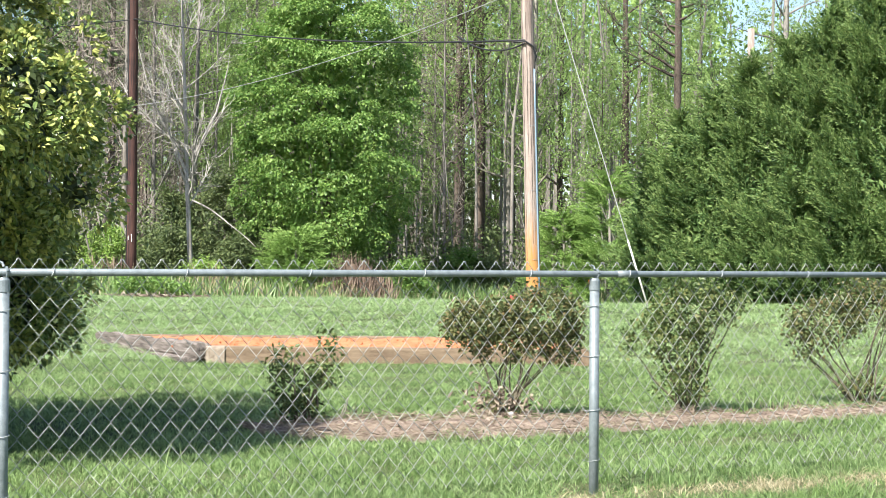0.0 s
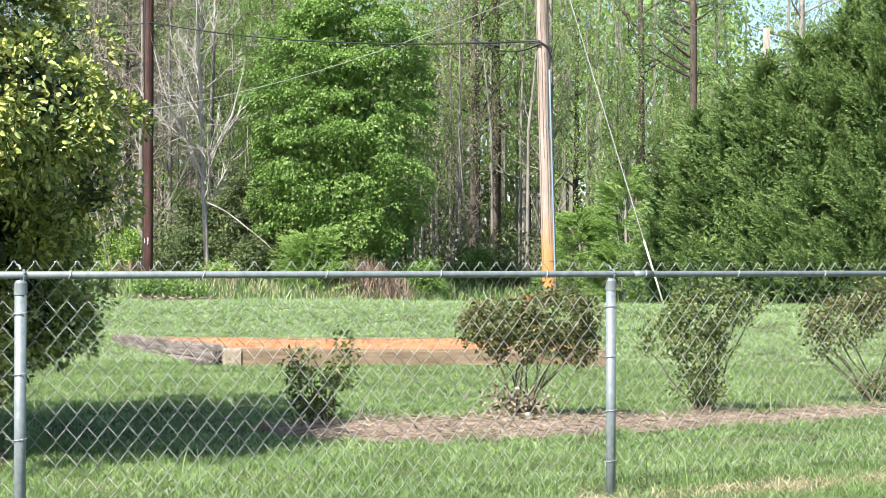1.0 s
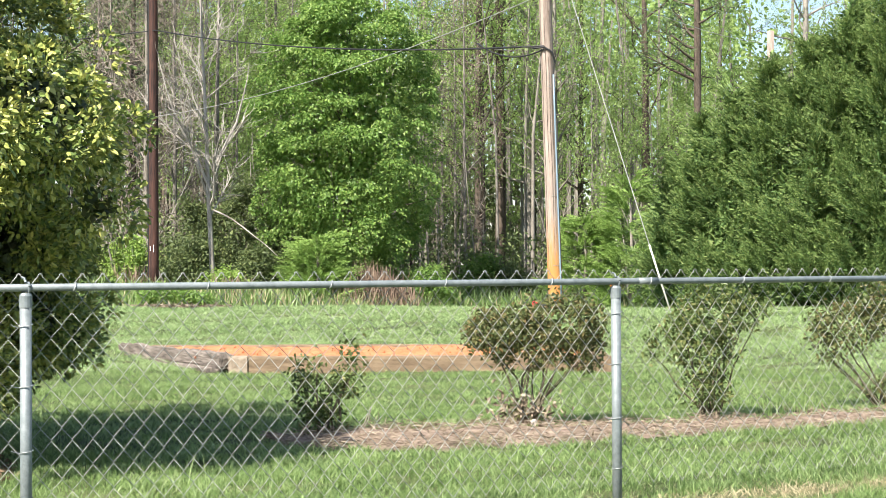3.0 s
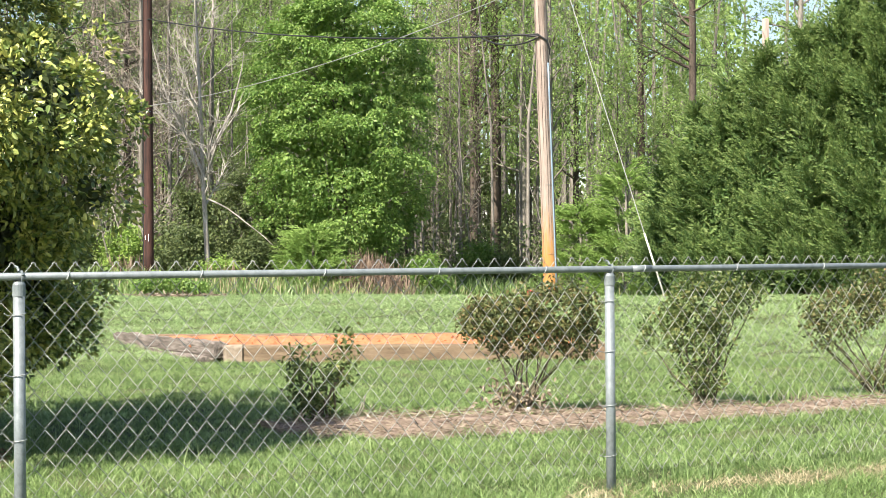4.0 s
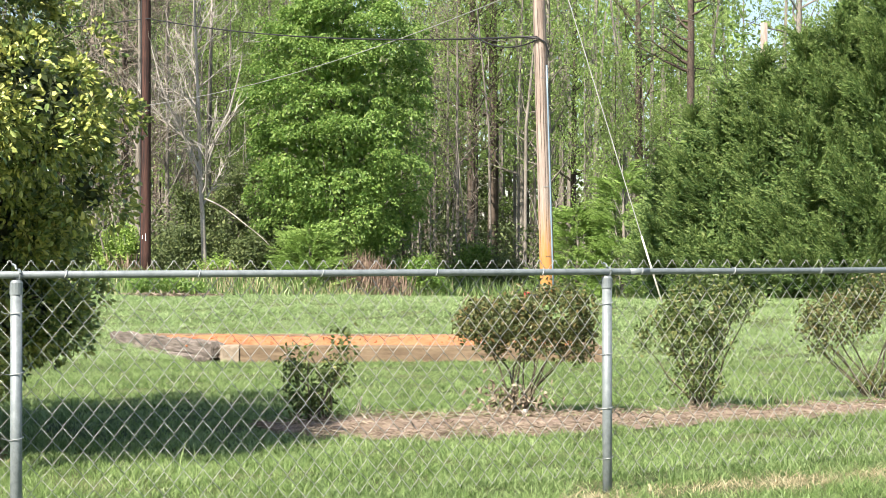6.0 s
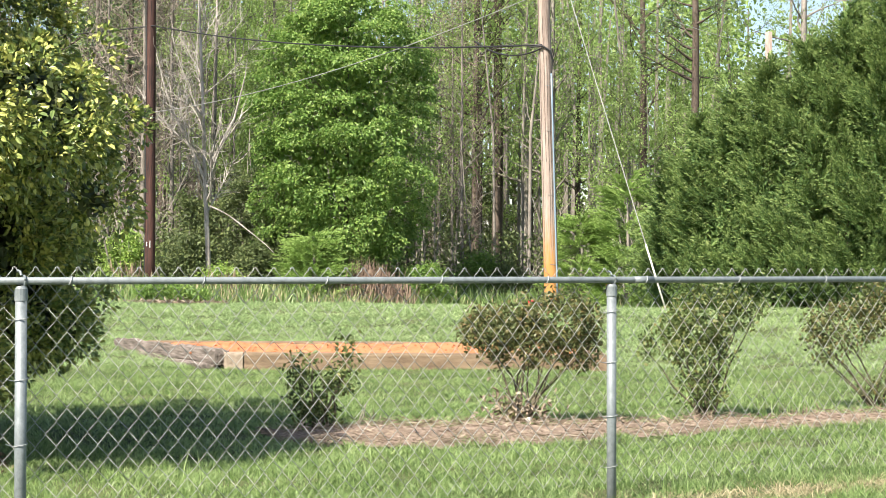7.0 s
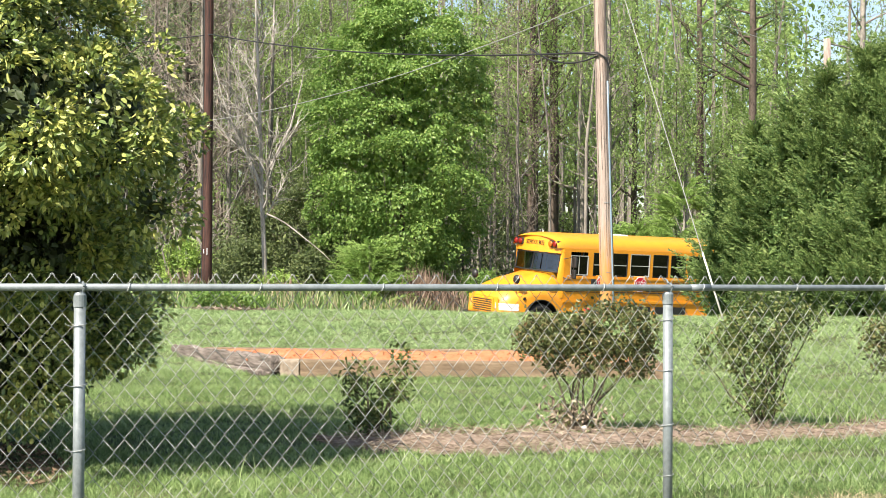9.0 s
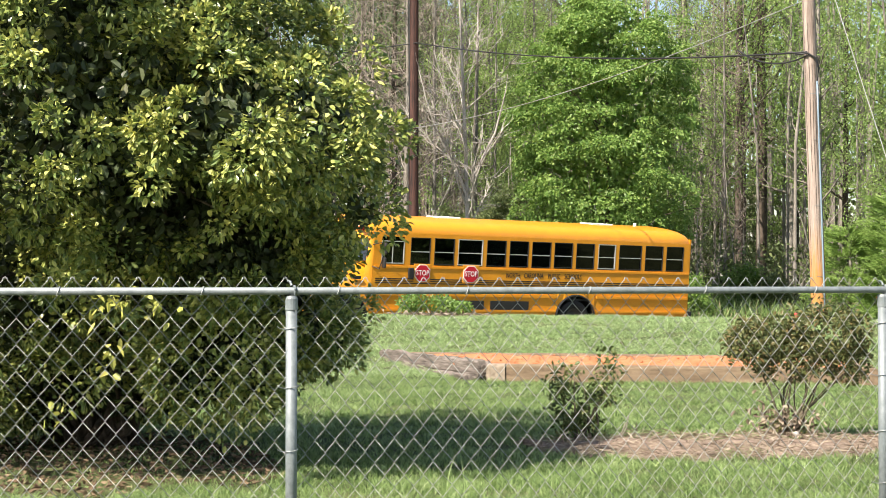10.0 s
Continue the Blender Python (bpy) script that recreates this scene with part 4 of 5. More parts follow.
def build_woods():
    rng = np.random.default_rng(51)
    g = lambda x, y: float(lie(x, y))
    # the full green tree: domes of leaves over a dark inside
    wood, s = Soup(), Soup()
    limbed(rng, wood, 11.0, 0.12, 30, 0.08, lambda u: 2.7 * (1 - max(u - 0.4, 0) * 1.1) + 0.2, 4, 0.5)
    n = 980
    q = sphere_ways(rng, n)
    bulge = 1 + 0.10 * np.sin(q[:, :1] * 6 + 1) * np.sin(q[:, 2:] * 9) + rng.normal(0, 0.05, (n, 1))
    dome = np.array([-0.15, 0, 5.4]) + q * (2.95, 2.9, 5.9) * bulge * rng.uniform(0.55, 1.0, (n, 1)) ** 0.45
    lump = np.array([noise.noise(Vector(p) * 0.85) for p in dome])
    dome = dome[(dome[:, 2] > 0.5) & (dome[:, 1] < 1.6) & (lump > -0.12)]
    p = np.array([-0.1, 0.2, 5.4]) + sphere_ways(rng, 9000) * (2.3, 2.2, 5.2) * rng.uniform(0, 1, (9000, 1)) ** 0.4
    p = p[p[:, 2] > 0.5]
    kites(s, p, sphere_ways(rng, len(p)), sphere_ways(rng, len(p)), 0.2, 0.17, 0.2, 0.2)
    n, per = len(dome), 130
    size = np.repeat(rng.uniform(0.30, 0.72, n), per)[:, None]
    face = np.repeat(unit((dome - (0, 0, 5.4)) / (2.9, 2.9, 5.9) ** np.array(2)), per, 0)
    ball = unit(sphere_ways(rng, n * per) * (1, 1, 0.75) + face * 0.45 + (0, 0, 0.5))
    p = np.repeat(dome, per, 0) + ball * size * (1, 1, 0.62) * rng.uniform(0.5, 1.0, (n * per, 1)) ** 0.5
    kites(s, p, ball * (1, 1, 0.4) + sphere_ways(rng, n * per) * 0.7 - (0, 0, 0.25), np.cross(ball, sphere_ways(rng, n * per)), rng.uniform(0.065, 0.125, n * per), rng.uniform(0.055, 0.10, n * per), 0.18, 0.25)
    tree("broadleaf_tree", (-3.85, 55.0, g(-3.85, 55)), "full broadleaf tree in fresh bright green leaf", "tree", rng, BARK_DARK, MAPLE, wood, s, "woods")
    # the bare pale tree
    wood, limb = Soup(), Soup()
    limbed(rng, wood, 13.5, 0.095, 32, 0.20, lambda u: 3.2 * (1 - u * 0.5), 26, 1.0, (-0.5, 0), tip=0.12, boughs=limb)
    add_tube(limb, branch_line(rng, (0.1, -0.1, 4.3), (0.6, 0, 1.1), 3.4, 7, 0.4, 0.5), np.linspace(0.055, 0.012, 8), 6)
    add_tube(limb, branch_line(rng, (-0.1, -0.1, 3.4), (-0.6, 0, 1.2), 5.0, 7, 0.25, 0.5), np.linspace(0.055, 0.012, 8), 6)
    add_tube(limb, branch_line(rng, (0.0, -0.2, 2.8), (1.0, -0.2, -0.35), 2.6, 7, 0.2, -0.4), np.linspace(0.03, 0.01, 8), 5)
    tree("bare_tree", (-8.0, 52.0, g(-8.0, 52)), "leafless tree with pale grey branches", "tree", rng, BARK_WHITE, BARK_WHITE, wood, limb, "woods")
    # feathery young cedars by the road
    for x, y, h, r, k in ((5.9, 58.3, 5.4, 2.0, 150), (4.3, 58.8, 3.6, 1.5, 90), (-4.75, 52.4, 2.3, 1.35, 80)):
        wood, s = Soup(), Soup()
        add_tube(wood, [(0, 0, -0.2), (0.05, 0, h * 0.5), (0, 0, h * 0.95)], [0.10, 0.06, 0.01], 7)
        u = rng.uniform(0.02, 1.0, k)
        a = rng.uniform(0, 2 * np.pi, k)
        aa = (a[:, None] + rng.normal(0, 0.22, (k, 5))).ravel()
        out = np.stack([np.cos(aa), np.sin(aa), 0 * aa], -1)
        rr = np.repeat(r * (1 - u * 0.8) * rng.uniform(0.3, 0.85, k), 5)
        start = out * rr[:, None] + np.stack([0 * aa, 0 * aa, np.repeat(u * h * 0.92, 5) + rng.normal(0, 0.08, 5 * k)], -1)
        length = rng.uniform(0.5, 0.95, 5 * k) * (1 - 0.3 * np.repeat(u, 5))
        rise = unit(out + (0, 0, 0.28) + rng.normal(0, 0.15, (5 * k, 3)))
        plumes(s, s, rng, start, rise, out, length, 84, 0.17, 0.115)
        tree("young_cedar", (x, y, g(x, y) - 0.1), "bushy lime green young cedar by the road", "tree", rng, BARK_GREY, CEDAR, wood, s, "woods")
    # lime shrubs at the wood's edge
    for x, y, h, w, mat, lab in ((-10.6, 51.6, 2.0, 1.0, LIME, "bright lime green wild shrub"), (-1.3, 54.0, 1.5, 1.1, MAPLE, "low leafy green shrub"), (-7.6, 51.4, 1.1, 0.7, LIME, "bright lime green wild shrub"),
                                 (-8.8, 53.0, 1.9, 1.3, UNDER, "dense dark green wild shrub"), (-6.7, 52.6, 1.9, 0.9, UNDER, "dense dark green wild shrub"), (-12.4, 52, 2.3, 1.3, UNDER, "dense dark green wild shrub"), (-6.2, 55.5, 3.6, 1.5, UNDER, "dense dark green wild shrub"), (-9.3, 55.8, 3.4, 1.6, UNDER, "dense dark green wild shrub"), (-7.6, 56.4, 4.6, 1.7, UNDER, "dense dark green wild shrub"), (0.6, 60.2, 1.9, 1.1, MAPLE, "low leafy green shrub"), (1.6, 60.5, 1.3, 1.4, UNDER, "dense dark green wild shrub")):
        wood, s = Soup(), Soup()
        ends = limbed(rng, wood, h * 0.9, 0.035, 26, 0.05, lambda u: w * (1 - u * 0.6), 4, 0.7)
        clumps(s, rng, ends, 30, 0.17, 0.13, 0.055, 0.6, 0.2, 0.2)
        tree("wild_shrub", (x, y, g(x, y) - 0.05), lab, "shrub", rng, BARK_GREY, mat, wood, s, "wood edge shrubs")
    # brown dry brush
    s = Soup()
    for cx, cy, n, hh, sp in ((-3.05, 52.6, 800, 1.5, 0.42), (-2.35, 52.4, 380, 1.15, 0.4), (-7.3, 51.0, 160, 0.9, 0.3), (-10.2, 50.6, 160, 1.0, 0.3), (-3.3, 52.4, 260, 1.2, 0.35)):
        p = np.stack([rng.normal(cx, sp, n), rng.normal(cy, 0.4, n), np.zeros(n)], -1)
        p[:, 2] = lie(p[:, 0], p[:, 1])
        p[:, 2] += rng.uniform(0, 0.5, n) * hh
        kites(s, p, rng.normal(0, 0.28, (n, 3)) + (0, 0, 1), sphere_ways(rng, n), rng.uniform(0.4, 0.9, n) * hh * 0.75, 0.035, 0.1)
    tagged(part("dry_brush", s, REDBRUSH), "dry reddish-brown brush beyond the lawn", "brush", kind="stuff")
    # tall pale grass on the far verge
    n = 11000
    x = rng.uniform(-16, 10, n)
    y = np.interp(x, ROAD_X, ROAD_Y) + rng.uniform(4.5, 8.5, n)
    thick = np.exp(-((x + 2.6) / 1.3) ** 2) + 0.25 * np.exp(-((x + 6.2) / 2.6) ** 2) + 0.05
    k = rng.uniform(size=n) < thick
    x, y = x[k], y[k]
    s = blades(Soup(), np.stack([x, y, lie(x, y)], -1), rng.uniform(0.3, 0.75, len(x)), np.full(len(x), 0.03), rng, 0.3)
    tagged(part("tall_grass", s, TALL_DRY), "tall dry straw-coloured grass on the verge", "tall grass", kind="stuff")
    n = 9000
    x = rng.uniform(-18, 12, n)
    y = np.interp(x, ROAD_X, ROAD_Y) + rng.uniform(4.0, 9.0, n)
    s = blades(Soup(), np.stack([x, y, lie(x, y)], -1), rng.uniform(0.25, 0.75, n), np.full(n, 0.045), rng, 0.5)
    tagged(part("verge_grass", s, GRASS), "rough green grass and weeds on the verge", "grass", kind="stuff")
    # forest trees: a few kinds, each built once and repeated
    kinds = []

    def kind(name, label, bark, leafmat, wood, s):
        t = tree(name, (0, 0, -50), label, "tree", rng, bark, leafmat, wood, s, "woods")
        kinds.append(t)

    for i in range(3):
        wood, s = Soup(), Soup()
        e = limbed(rng, wood, 20 + i, 0.17 + 0.03 * i, 34, 0.24, lambda u: 2.6 * (1 - abs(u - 0.45)) + 0.4, 4, 0.8, tip=0.2)
        clumps(s, rng, e, 17, 0.42, 0.10, 0.078, 0.6, 0.1, 0.3)
        kind("poplar_tree", "tall slender tree with sparse spring leaves", (BARK_GREY, BARK_PALE, BARK_DARK)[i], SPRING, wood, s)
    for i in range(2):
        wood, s = Soup(), Soup()
        e = limbed(rng, wood, 11 + 2 * i, 0.06, 26, 0.22, lambda u: 1.7 * (1 - u * 0.5), 4, 0.9, tip=0.2)
        clumps(s, rng, e, 18 - 6 * i, 0.34, 0.09, 0.07, 0.6, 0.1, 0.3)
        kind("sapling", "thin sapling with few spring leaves", (BARK_DARK, BARK_GREY)[i], SPRING, wood, s)
    wood, s = Soup(), Soup()
    e = limbed(rng, wood, 21, 0.2, 40, 0.35, lambda u: 2.6 * (1.1 - u), 4, 0.3, tip=0.2)
    clumps(s, rng, e, 14, 0.25, 0.26, 0.035, 0.7, 0.5, 0.0)
    kind("pine_tree", "tall pine with dark needles", BARK_DARK, PINE, wood, s)
    wood, s = Soup(), Soup()
    e = limbed(rng, wood, 5.0, 0.05, 28, 0.05, lambda u: 1.9 * (1 - u * 0.6), 3, 0.6)
    clumps(s, rng, e, 16, 0.32, 0.15, 0.09, 0.7, 0.1, 0.3)
    kind("understorey_tree", "low dark understorey tree", BARK_DARK, UNDER, wood, s)
    wood, s = Soup(), Soup()
    e = limbed(rng, wood, 15, 0.10, 30, 0.08, lambda u: 2.3 * (1 - u * 0.6), 6, 1.0, tip=0.15)
    n = len(e) * 3
    kites(s, np.repeat(e, 3, 0) + rng.normal(0, 0.2, (n, 3)), sphere_ways(rng, n) + (0, 0, 0.5), sphere_ways(rng, n), rng.uniform(0.3, 0.8, n), 0.025, 0.1)
    kind("leafless_tree", "slender tree still bare of leaves", BARK_GREY, TWIGGY, wood, s)
    weights = np.array([0.15, 0.13, 0.12, 0.15, 0.12, 0.04, 0.17, 0.12])
    used = set()
    spots = []
    tries = 0
    while len(spots) < 150 and tries < 9000:
        tries += 1
        y = 55 + 36 * rng.uniform() ** 1.25
        x = rng.uniform(-0.47 * y, 0.32 * y)
        if y < behind(x) + 10.5 or any((x - a) ** 2 + (y - b) ** 2 < 1.6 for a, b in spots):
            continue
        if y < 60 and (abs(x + 3.7) < 3.0 or abs(x + 8.3) < 2.0):
            continue
        if 8.6 < math.degrees(math.atan2(x, y)) * 1.0 < 11.0 and rng.uniform() < 0.75:
            continue
        if -16.8 < math.degrees(math.atan2(x, y)) < -13.8 and rng.uniform() < 0.8:
            continue
        spots.append((x, y))
        k = int(rng.choice(len(kinds), p=weights))
        if x / y < -0.155:
            k = int(rng.choice([0, 7, 7, 3, 4, 1, 5]))
        m = pose(x, y, g(x, y) - 0.1, 0, 0, rng.uniform(0, 360))
        if k in used:
            o = copy_thing(kinds[k], m)
        else:
            o = kinds[k]
            o.matrix_basis = m
            used.add(k)
        f = rng.uniform(0.8, 1.15)
        o.scale = (f, f, f * rng.uniform(0.92, 1.1))
    for i, o in enumerate(kinds):
        if i not in used:
            o.matrix_basis = pose(-20 + 3 * i, 88, 1)
    # the wood goes on behind
    n = 135000
    y = rng.uniform(92, 112, n)
    x = rng.uniform(-0.55, 0.40, n) * y
    z = rng.uniform(0, 1, n) ** 0.75 * 22 * (0.82 + 0.18 * np.sin(x * 0.35) * np.sin(x * 0.13 + 2))
    az = np.degrees(np.arctan2(x, y))
    k = rng.uniform(size=n) > 0.85 * np.exp(-((az - 10.6) / 0.8) ** 2) * (z > 8) + 0.95 * (az < -13.9) * (az > -16.5) * (z > 11.5)
    x, y, z = x[k], y[k], z[k]
    n = len(x)
    # low leaves get the darker UNDER colour in place of shade below the canopy
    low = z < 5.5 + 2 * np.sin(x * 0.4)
    for keep, name, mat, lab in ((low, "far_woods_shade", UNDER, "lower part of the distant woods, leaves coloured darker for canopy shade"), (~low, "far_woods", SPRING, "distant leafy woods closing the view")):
        m = int(keep.sum())
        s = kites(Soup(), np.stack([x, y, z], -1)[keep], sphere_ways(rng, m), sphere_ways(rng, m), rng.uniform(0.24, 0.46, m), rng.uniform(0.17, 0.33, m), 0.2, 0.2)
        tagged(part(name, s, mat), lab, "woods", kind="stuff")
    s = Soup()
    for _ in range(260):
        y = rng.uniform(84, 110)
        x = rng.uniform(-0.5, 0.36) * y
        h = rng.uniform(12, 20)
        add_tube(s, [(x, y, 0), (x + rng.normal(0, 0.2), y, h * 0.5), (x + rng.normal(0, 0.4), y, h)], [0.16, 0.12, 0.05], 5, False)
    for _ in range(30):
        az = radians(rng.uniform(-13.5, 8.2))
        y = rng.uniform(62, 80)
        x = y * math.tan(az)
        if y < behind(x) + 10:
            continue
        h = rng.uniform(10, 17)
        lean = rng.normal(0, 0.4, 2)
        t = thing("slender_tree", (x, y, g(x, y) - 0.2), "slender bare grey trunk inside the wood", "tree", "woods")
        wood = add_tube(Soup(), [(0, 0, 0), (lean[0] * 0.4, 0, h * 0.5), (lean[0] + lean[1], 0, h)], np.array([1, 0.75, 0.3]) * rng.uniform(0.06, 0.14), 6, False)
        for _ in range(9):
            z = rng.uniform(0.35, 0.95) * h
            b = branch_line(rng, (lean[0] * 0.8 * z / h, 0, z), (rng.normal(0, 1), rng.normal(0, 1), 0.9), rng.uniform(0.8, 2.0), 4, 0.4, 0.3)
            add_tube(wood, b, np.linspace(0.03, 0.008, len(b)), 3, False)
        part("trunk", wood, BARK_GREY, t, smooth=True)
    tagged(part("far_trunks", s, BARK_GREY), "distant grey tree trunks", "woods", kind="stuff")
    n = 30000
    x = rng.uniform(-24, 22, n)
    y = np.interp(x, ROAD_X, ROAD_Y) + rng.uniform(9, 22, n)
    z = lie(x, y) + rng.uniform(0, 1, n) ** 1.6 * 2.6
    s = kites(Soup(), np.stack([x, y, z], -1), sphere_ways(rng, n), sphere_ways(rng, n), rng.uniform(0.10, 0.26, n), rng.uniform(0.05, 0.13, n), 0.2, 0.2)
    tagged(part("undergrowth", s, UNDER), "tangled dark undergrowth below the trees", "undergrowth", kind="stuff")
    s = Soup()
    for _ in range(110):
        x = rng.uniform(-20, 16)
        y = behind(x) + rng.uniform(8, 16)
        b = branch_line(rng, (x, y, g(x, y)), (rng.normal(0, 0.35), rng.normal(0, 0.2), 1), rng.uniform(2, 7), 6, 0.3, 0.2)
        add_tube(s, b, np.linspace(0.03, 0.008, len(b)), 4, False)
    tagged(part("thin_stems", s, BARK_PALE), "thin pale stems in the thicket", "thicket", kind="stuff")


# ---- poles and lines ----
def hang(a, b, sag, n=24):
    a, b = np.array(a, float), np.array(b, float)
    t = np.linspace(0, 1, n)[:, None]
    p = a + (b - a) * t
    p[:, 2] -= (sag * 4 * t * (1 - t))[:, 0]
    return p


def build_poles():
    z0 = float(lie(1.84, 33))
    pole = thing("utility_pole", (1.84, 33.0, z0), "sun-bleached wooden utility pole, orange near its foot", "utility pole")
    line = lambda z: np.array([-0.205 * z / 6.6 + 0.0, 0, z])
    h = np.linspace(-0.3, 9.5, 18)
    part("pole_shaft", add_tube(Soup(), [line(z) for z in h], np.linspace(0.152, 0.115, 18), 18), POLE_STAIN, pole, smooth=True)
    s = add_tube(Soup(), [line(z) + (0.108, -0.125, 0) for z in np.linspace(0.05, 4.75, 8)], 0.019, 8)
    part("conduit", s, CONDUIT, pole, "blue-grey cable conduit", True)
    s = add_tube(Soup(), [line(4.7) + (0.108, -0.125, 0), line(5.0) + (0.15, -0.12, 0), line(5.2) + (0.10, -0.14, 0), line(5.3) + (-0.06, -0.16, 0), line(5.28) + (-0.3, -0.12, 0)], 0.02, 6)
    part("cable_loop", s, CABLE, pole, smooth=True)
    for z in (0.9, 2.3, 3.6, 4.5):
        c = line(z)
        s = add_tube(Soup(), [c + (0.155 * math.sin(a), -0.155 * math.cos(a), 0) for a in np.linspace(-0.2, 1.6, 8)], 0.0035, 5)
        part("conduit_strap", s, GALV, pole)
    s = Soup()
    rng = np.random.default_rng(6)
    for k in range(4):
        a0 = rng.uniform(-1.2, 1.2)
        zz = np.linspace(rng.uniform(0.3, 3), rng.uniform(4, 7), 9)
        add_tube(s, [line(z) + (0.146 * math.sin(a0 + 0.04 * math.sin(z * 3)), -0.1445 * math.cos(a0), 0) for z in zz], 0.003, 4)
    part("drying_crack", s, BARK_DARK, pole, "dark drying cracks")
    # guy wire
    guy = thing("guy_wire", (3.92, 31.0, float(lie(3.92, 31))), "steel guy wire with a pale plastic sleeve", "guy wire")
    a = np.array([0, 0, -0.05])
    b = np.array([1.60 - 3.92, 33 - 31.0, 8.6 - float(lie(3.92, 31))])
    part("strand", add_tube(Soup(), [a, b], 0.0085, 6), STRAND, guy)
    part("sleeve", add_tube(Soup(), [a + (b - a) * 0.015, a + (b - a) * 0.165], 0.019, 8), SLEEVE, guy, "pale plastic sleeve", True)
    # dark pole
    z0 = float(lie(-9.55, 50))
    dark = thing("dark_utility_pole", (-9.56, 50.0, z0), "dark creosoted wooden utility pole with tag strips", "utility pole")
    part("pole_shaft", add_tube(Soup(), [(0, 0, z) for z in np.linspace(-0.4, 12.5, 10)], np.linspace(0.17, 0.13, 10), 14), CREOSOTE, dark, smooth=True)
    part("tag", box(Soup(), (-0.07, -0.178, 1.45), (-0.05, -0.165, 1.58)), SIGN_WHITE, dark, "small white tag")
    part("tag", box(Soup(), (0.03, -0.178, 1.40), (0.05, -0.165, 1.62)), SIGN_WHITE, dark, "small white tag")
    part("ground_wire", add_tube(Soup(), [(-0.13, -0.12, 0), (-0.11, -0.10, 11.5)], 0.014, 5), CABLE, dark)
    # pale pole far off between the trees
    far = thing("far_utility_pole", (11.79, 66.0, float(lie(11.79, 66)) - 0.2), "pale wooden pole standing among far trees", "utility pole")
    part("pole_shaft", add_tube(Soup(), [(0.6, 0, 0), (0.6, 0, 11.1 - float(lie(11.79, 66)))], [0.17, 0.14], 12), POLE_WOOD, far, smooth=True)
    # service lines
    ca = thing("service_cable", (0, 0, 0), "thick black service cable between the poles", "cable")
    p = hang((1.60, 32.86, 5.75), (-9.45, 49.8, 8.65), 0.28)
    part("strand", add_tube(Soup(), p, 0.020, 6), CABLE, ca, smooth=True)
    p = hang((-9.45, 49.8, 8.65), (-30, 66, 10.5), 0.4)
    part("strand", add_tube(Soup(), p, 0.020, 6), CABLE, ca, smooth=True)
    p = hang((1.60, 32.84, 5.68), (0.28, 34.9, 6.10), 0.22, 12)
    part("drip_loop", add_tube(Soup(), p, 0.017, 6), CABLE, ca, smooth=True)
    cb = thing("thin_line", (0, 0, 0), "thin bright overhead wire rising past the trees", "cable")
    part("strand", add_tube(Soup(), hang((-9.45, 49.8, 6.0), (1.68, 33.0, 6.85), 0.35), 0.010, 5), STRAND, cb)
    part("strand", add_tube(Soup(), hang((-9.45, 49.8, 11.9), (1.68, 33.0, 8.9), 0.2), 0.008, 5), STRAND, cb)
    part("strand", add_tube(Soup(), hang((1.68, 33.0, 7.4), (12.3, 66.0, 10.4), 0.3), 0.009, 5), STRAND, cb)
    # small things at the pole's foot
    st = thing("lawn_flag_bundle", (1.56, 32.7, float(lie(1.56, 32.7))), "small dark bundle with red and white cloth by the pole", "bundle")
    st.scale = (1.15, 1.15, 1.15)
    bm = bevelled((-0.17, -0.08, 0), (0.14, 0.08, 0.13), 0.03)
    part("dark_bag", bm, BUS_BLACK, st)
    bm = bevelled((-0.15, -0.15, 0.0), (-0.05, -0.085, 0.05), 0.015)
    part("white_cloth", bm, SIGN_WHITE, st)
    bm = bevelled((-0.19, -0.10, 0.09), (-0.09, 0.05, 0.17), 0.02)
    part("red_cloth", bm, SIGN_RED, st)
    mk = thing("marker_stake", (3.10, 33.4, float(lie(3.1, 33.4))), "thin yellow marker stake in the grass", "stake")
    part("stake_rod", add_tube(Soup(), [(0, 0, -0.1), (-0.12, 0, 0.5)], 0.014, 6), LAMP_AMBER, mk)


def build_small_things():
    rng = np.random.default_rng(77)
    # one dandelion at the mulch edge
    x, y = 1.12, 12.15
    d = thing("dandelion", (x, y, float(lie(x, y))), "single yellow dandelion at the mulch edge", "flower")
    part("stem", add_tube(Soup(), [(0, 0, 0), (0.005, 0, 0.09)], 0.003, 5), ROSE_GREEN, d)
    s = Soup()
    n = 40
    kites(s, np.tile((0.005, 0, 0.09), (n, 1)), sphere_ways(rng, n) + (0, 0, 0.6), sphere_ways(rng, n), 0.022, 0.007)
    part("petal_head", s, PETAL, d)
    # pale stones under the second rose
    for x, y, r in ((0.52, 12.42, 0.022), (0.62, 12.6, 0.015)):
        bm = bmesh.new()
        bmesh.ops.create_icosphere(bm, subdivisions=2, radius=r)
        for v in bm.verts:
            v.co *= 1 + 0.25 * noise.noise(v.co * 40 + Vector((x * 9, y, 0)))
            v.co.z *= 0.7
        o = part("stone", bm, STONE, smooth=True)
        o.location = (x, y, float(lie(x, y)) + 0.05 + r * 0.4)
        tagged(o, "small pale stone on the mulch", "stone", "stones by the rose")


# ---- school bus ----
WINDOWS = [(0.36, -0.22), (-0.34, -0.94), (-1.05, -1.81), (-1.93, -2.53), (-2.64, -3.24), (-3.35, -3.96), (-4.07, -4.67), (-4.79, -5.39), (-5.52, -6.11), (-6.23, -7.0), (-7.13, -7.75), (-7.87, -8.48)]
SILVER = {2, 8}
W0, W1 = 1.88, 2.56
REAR, FRONT, HALF = -8.72, 1.45, 1.20
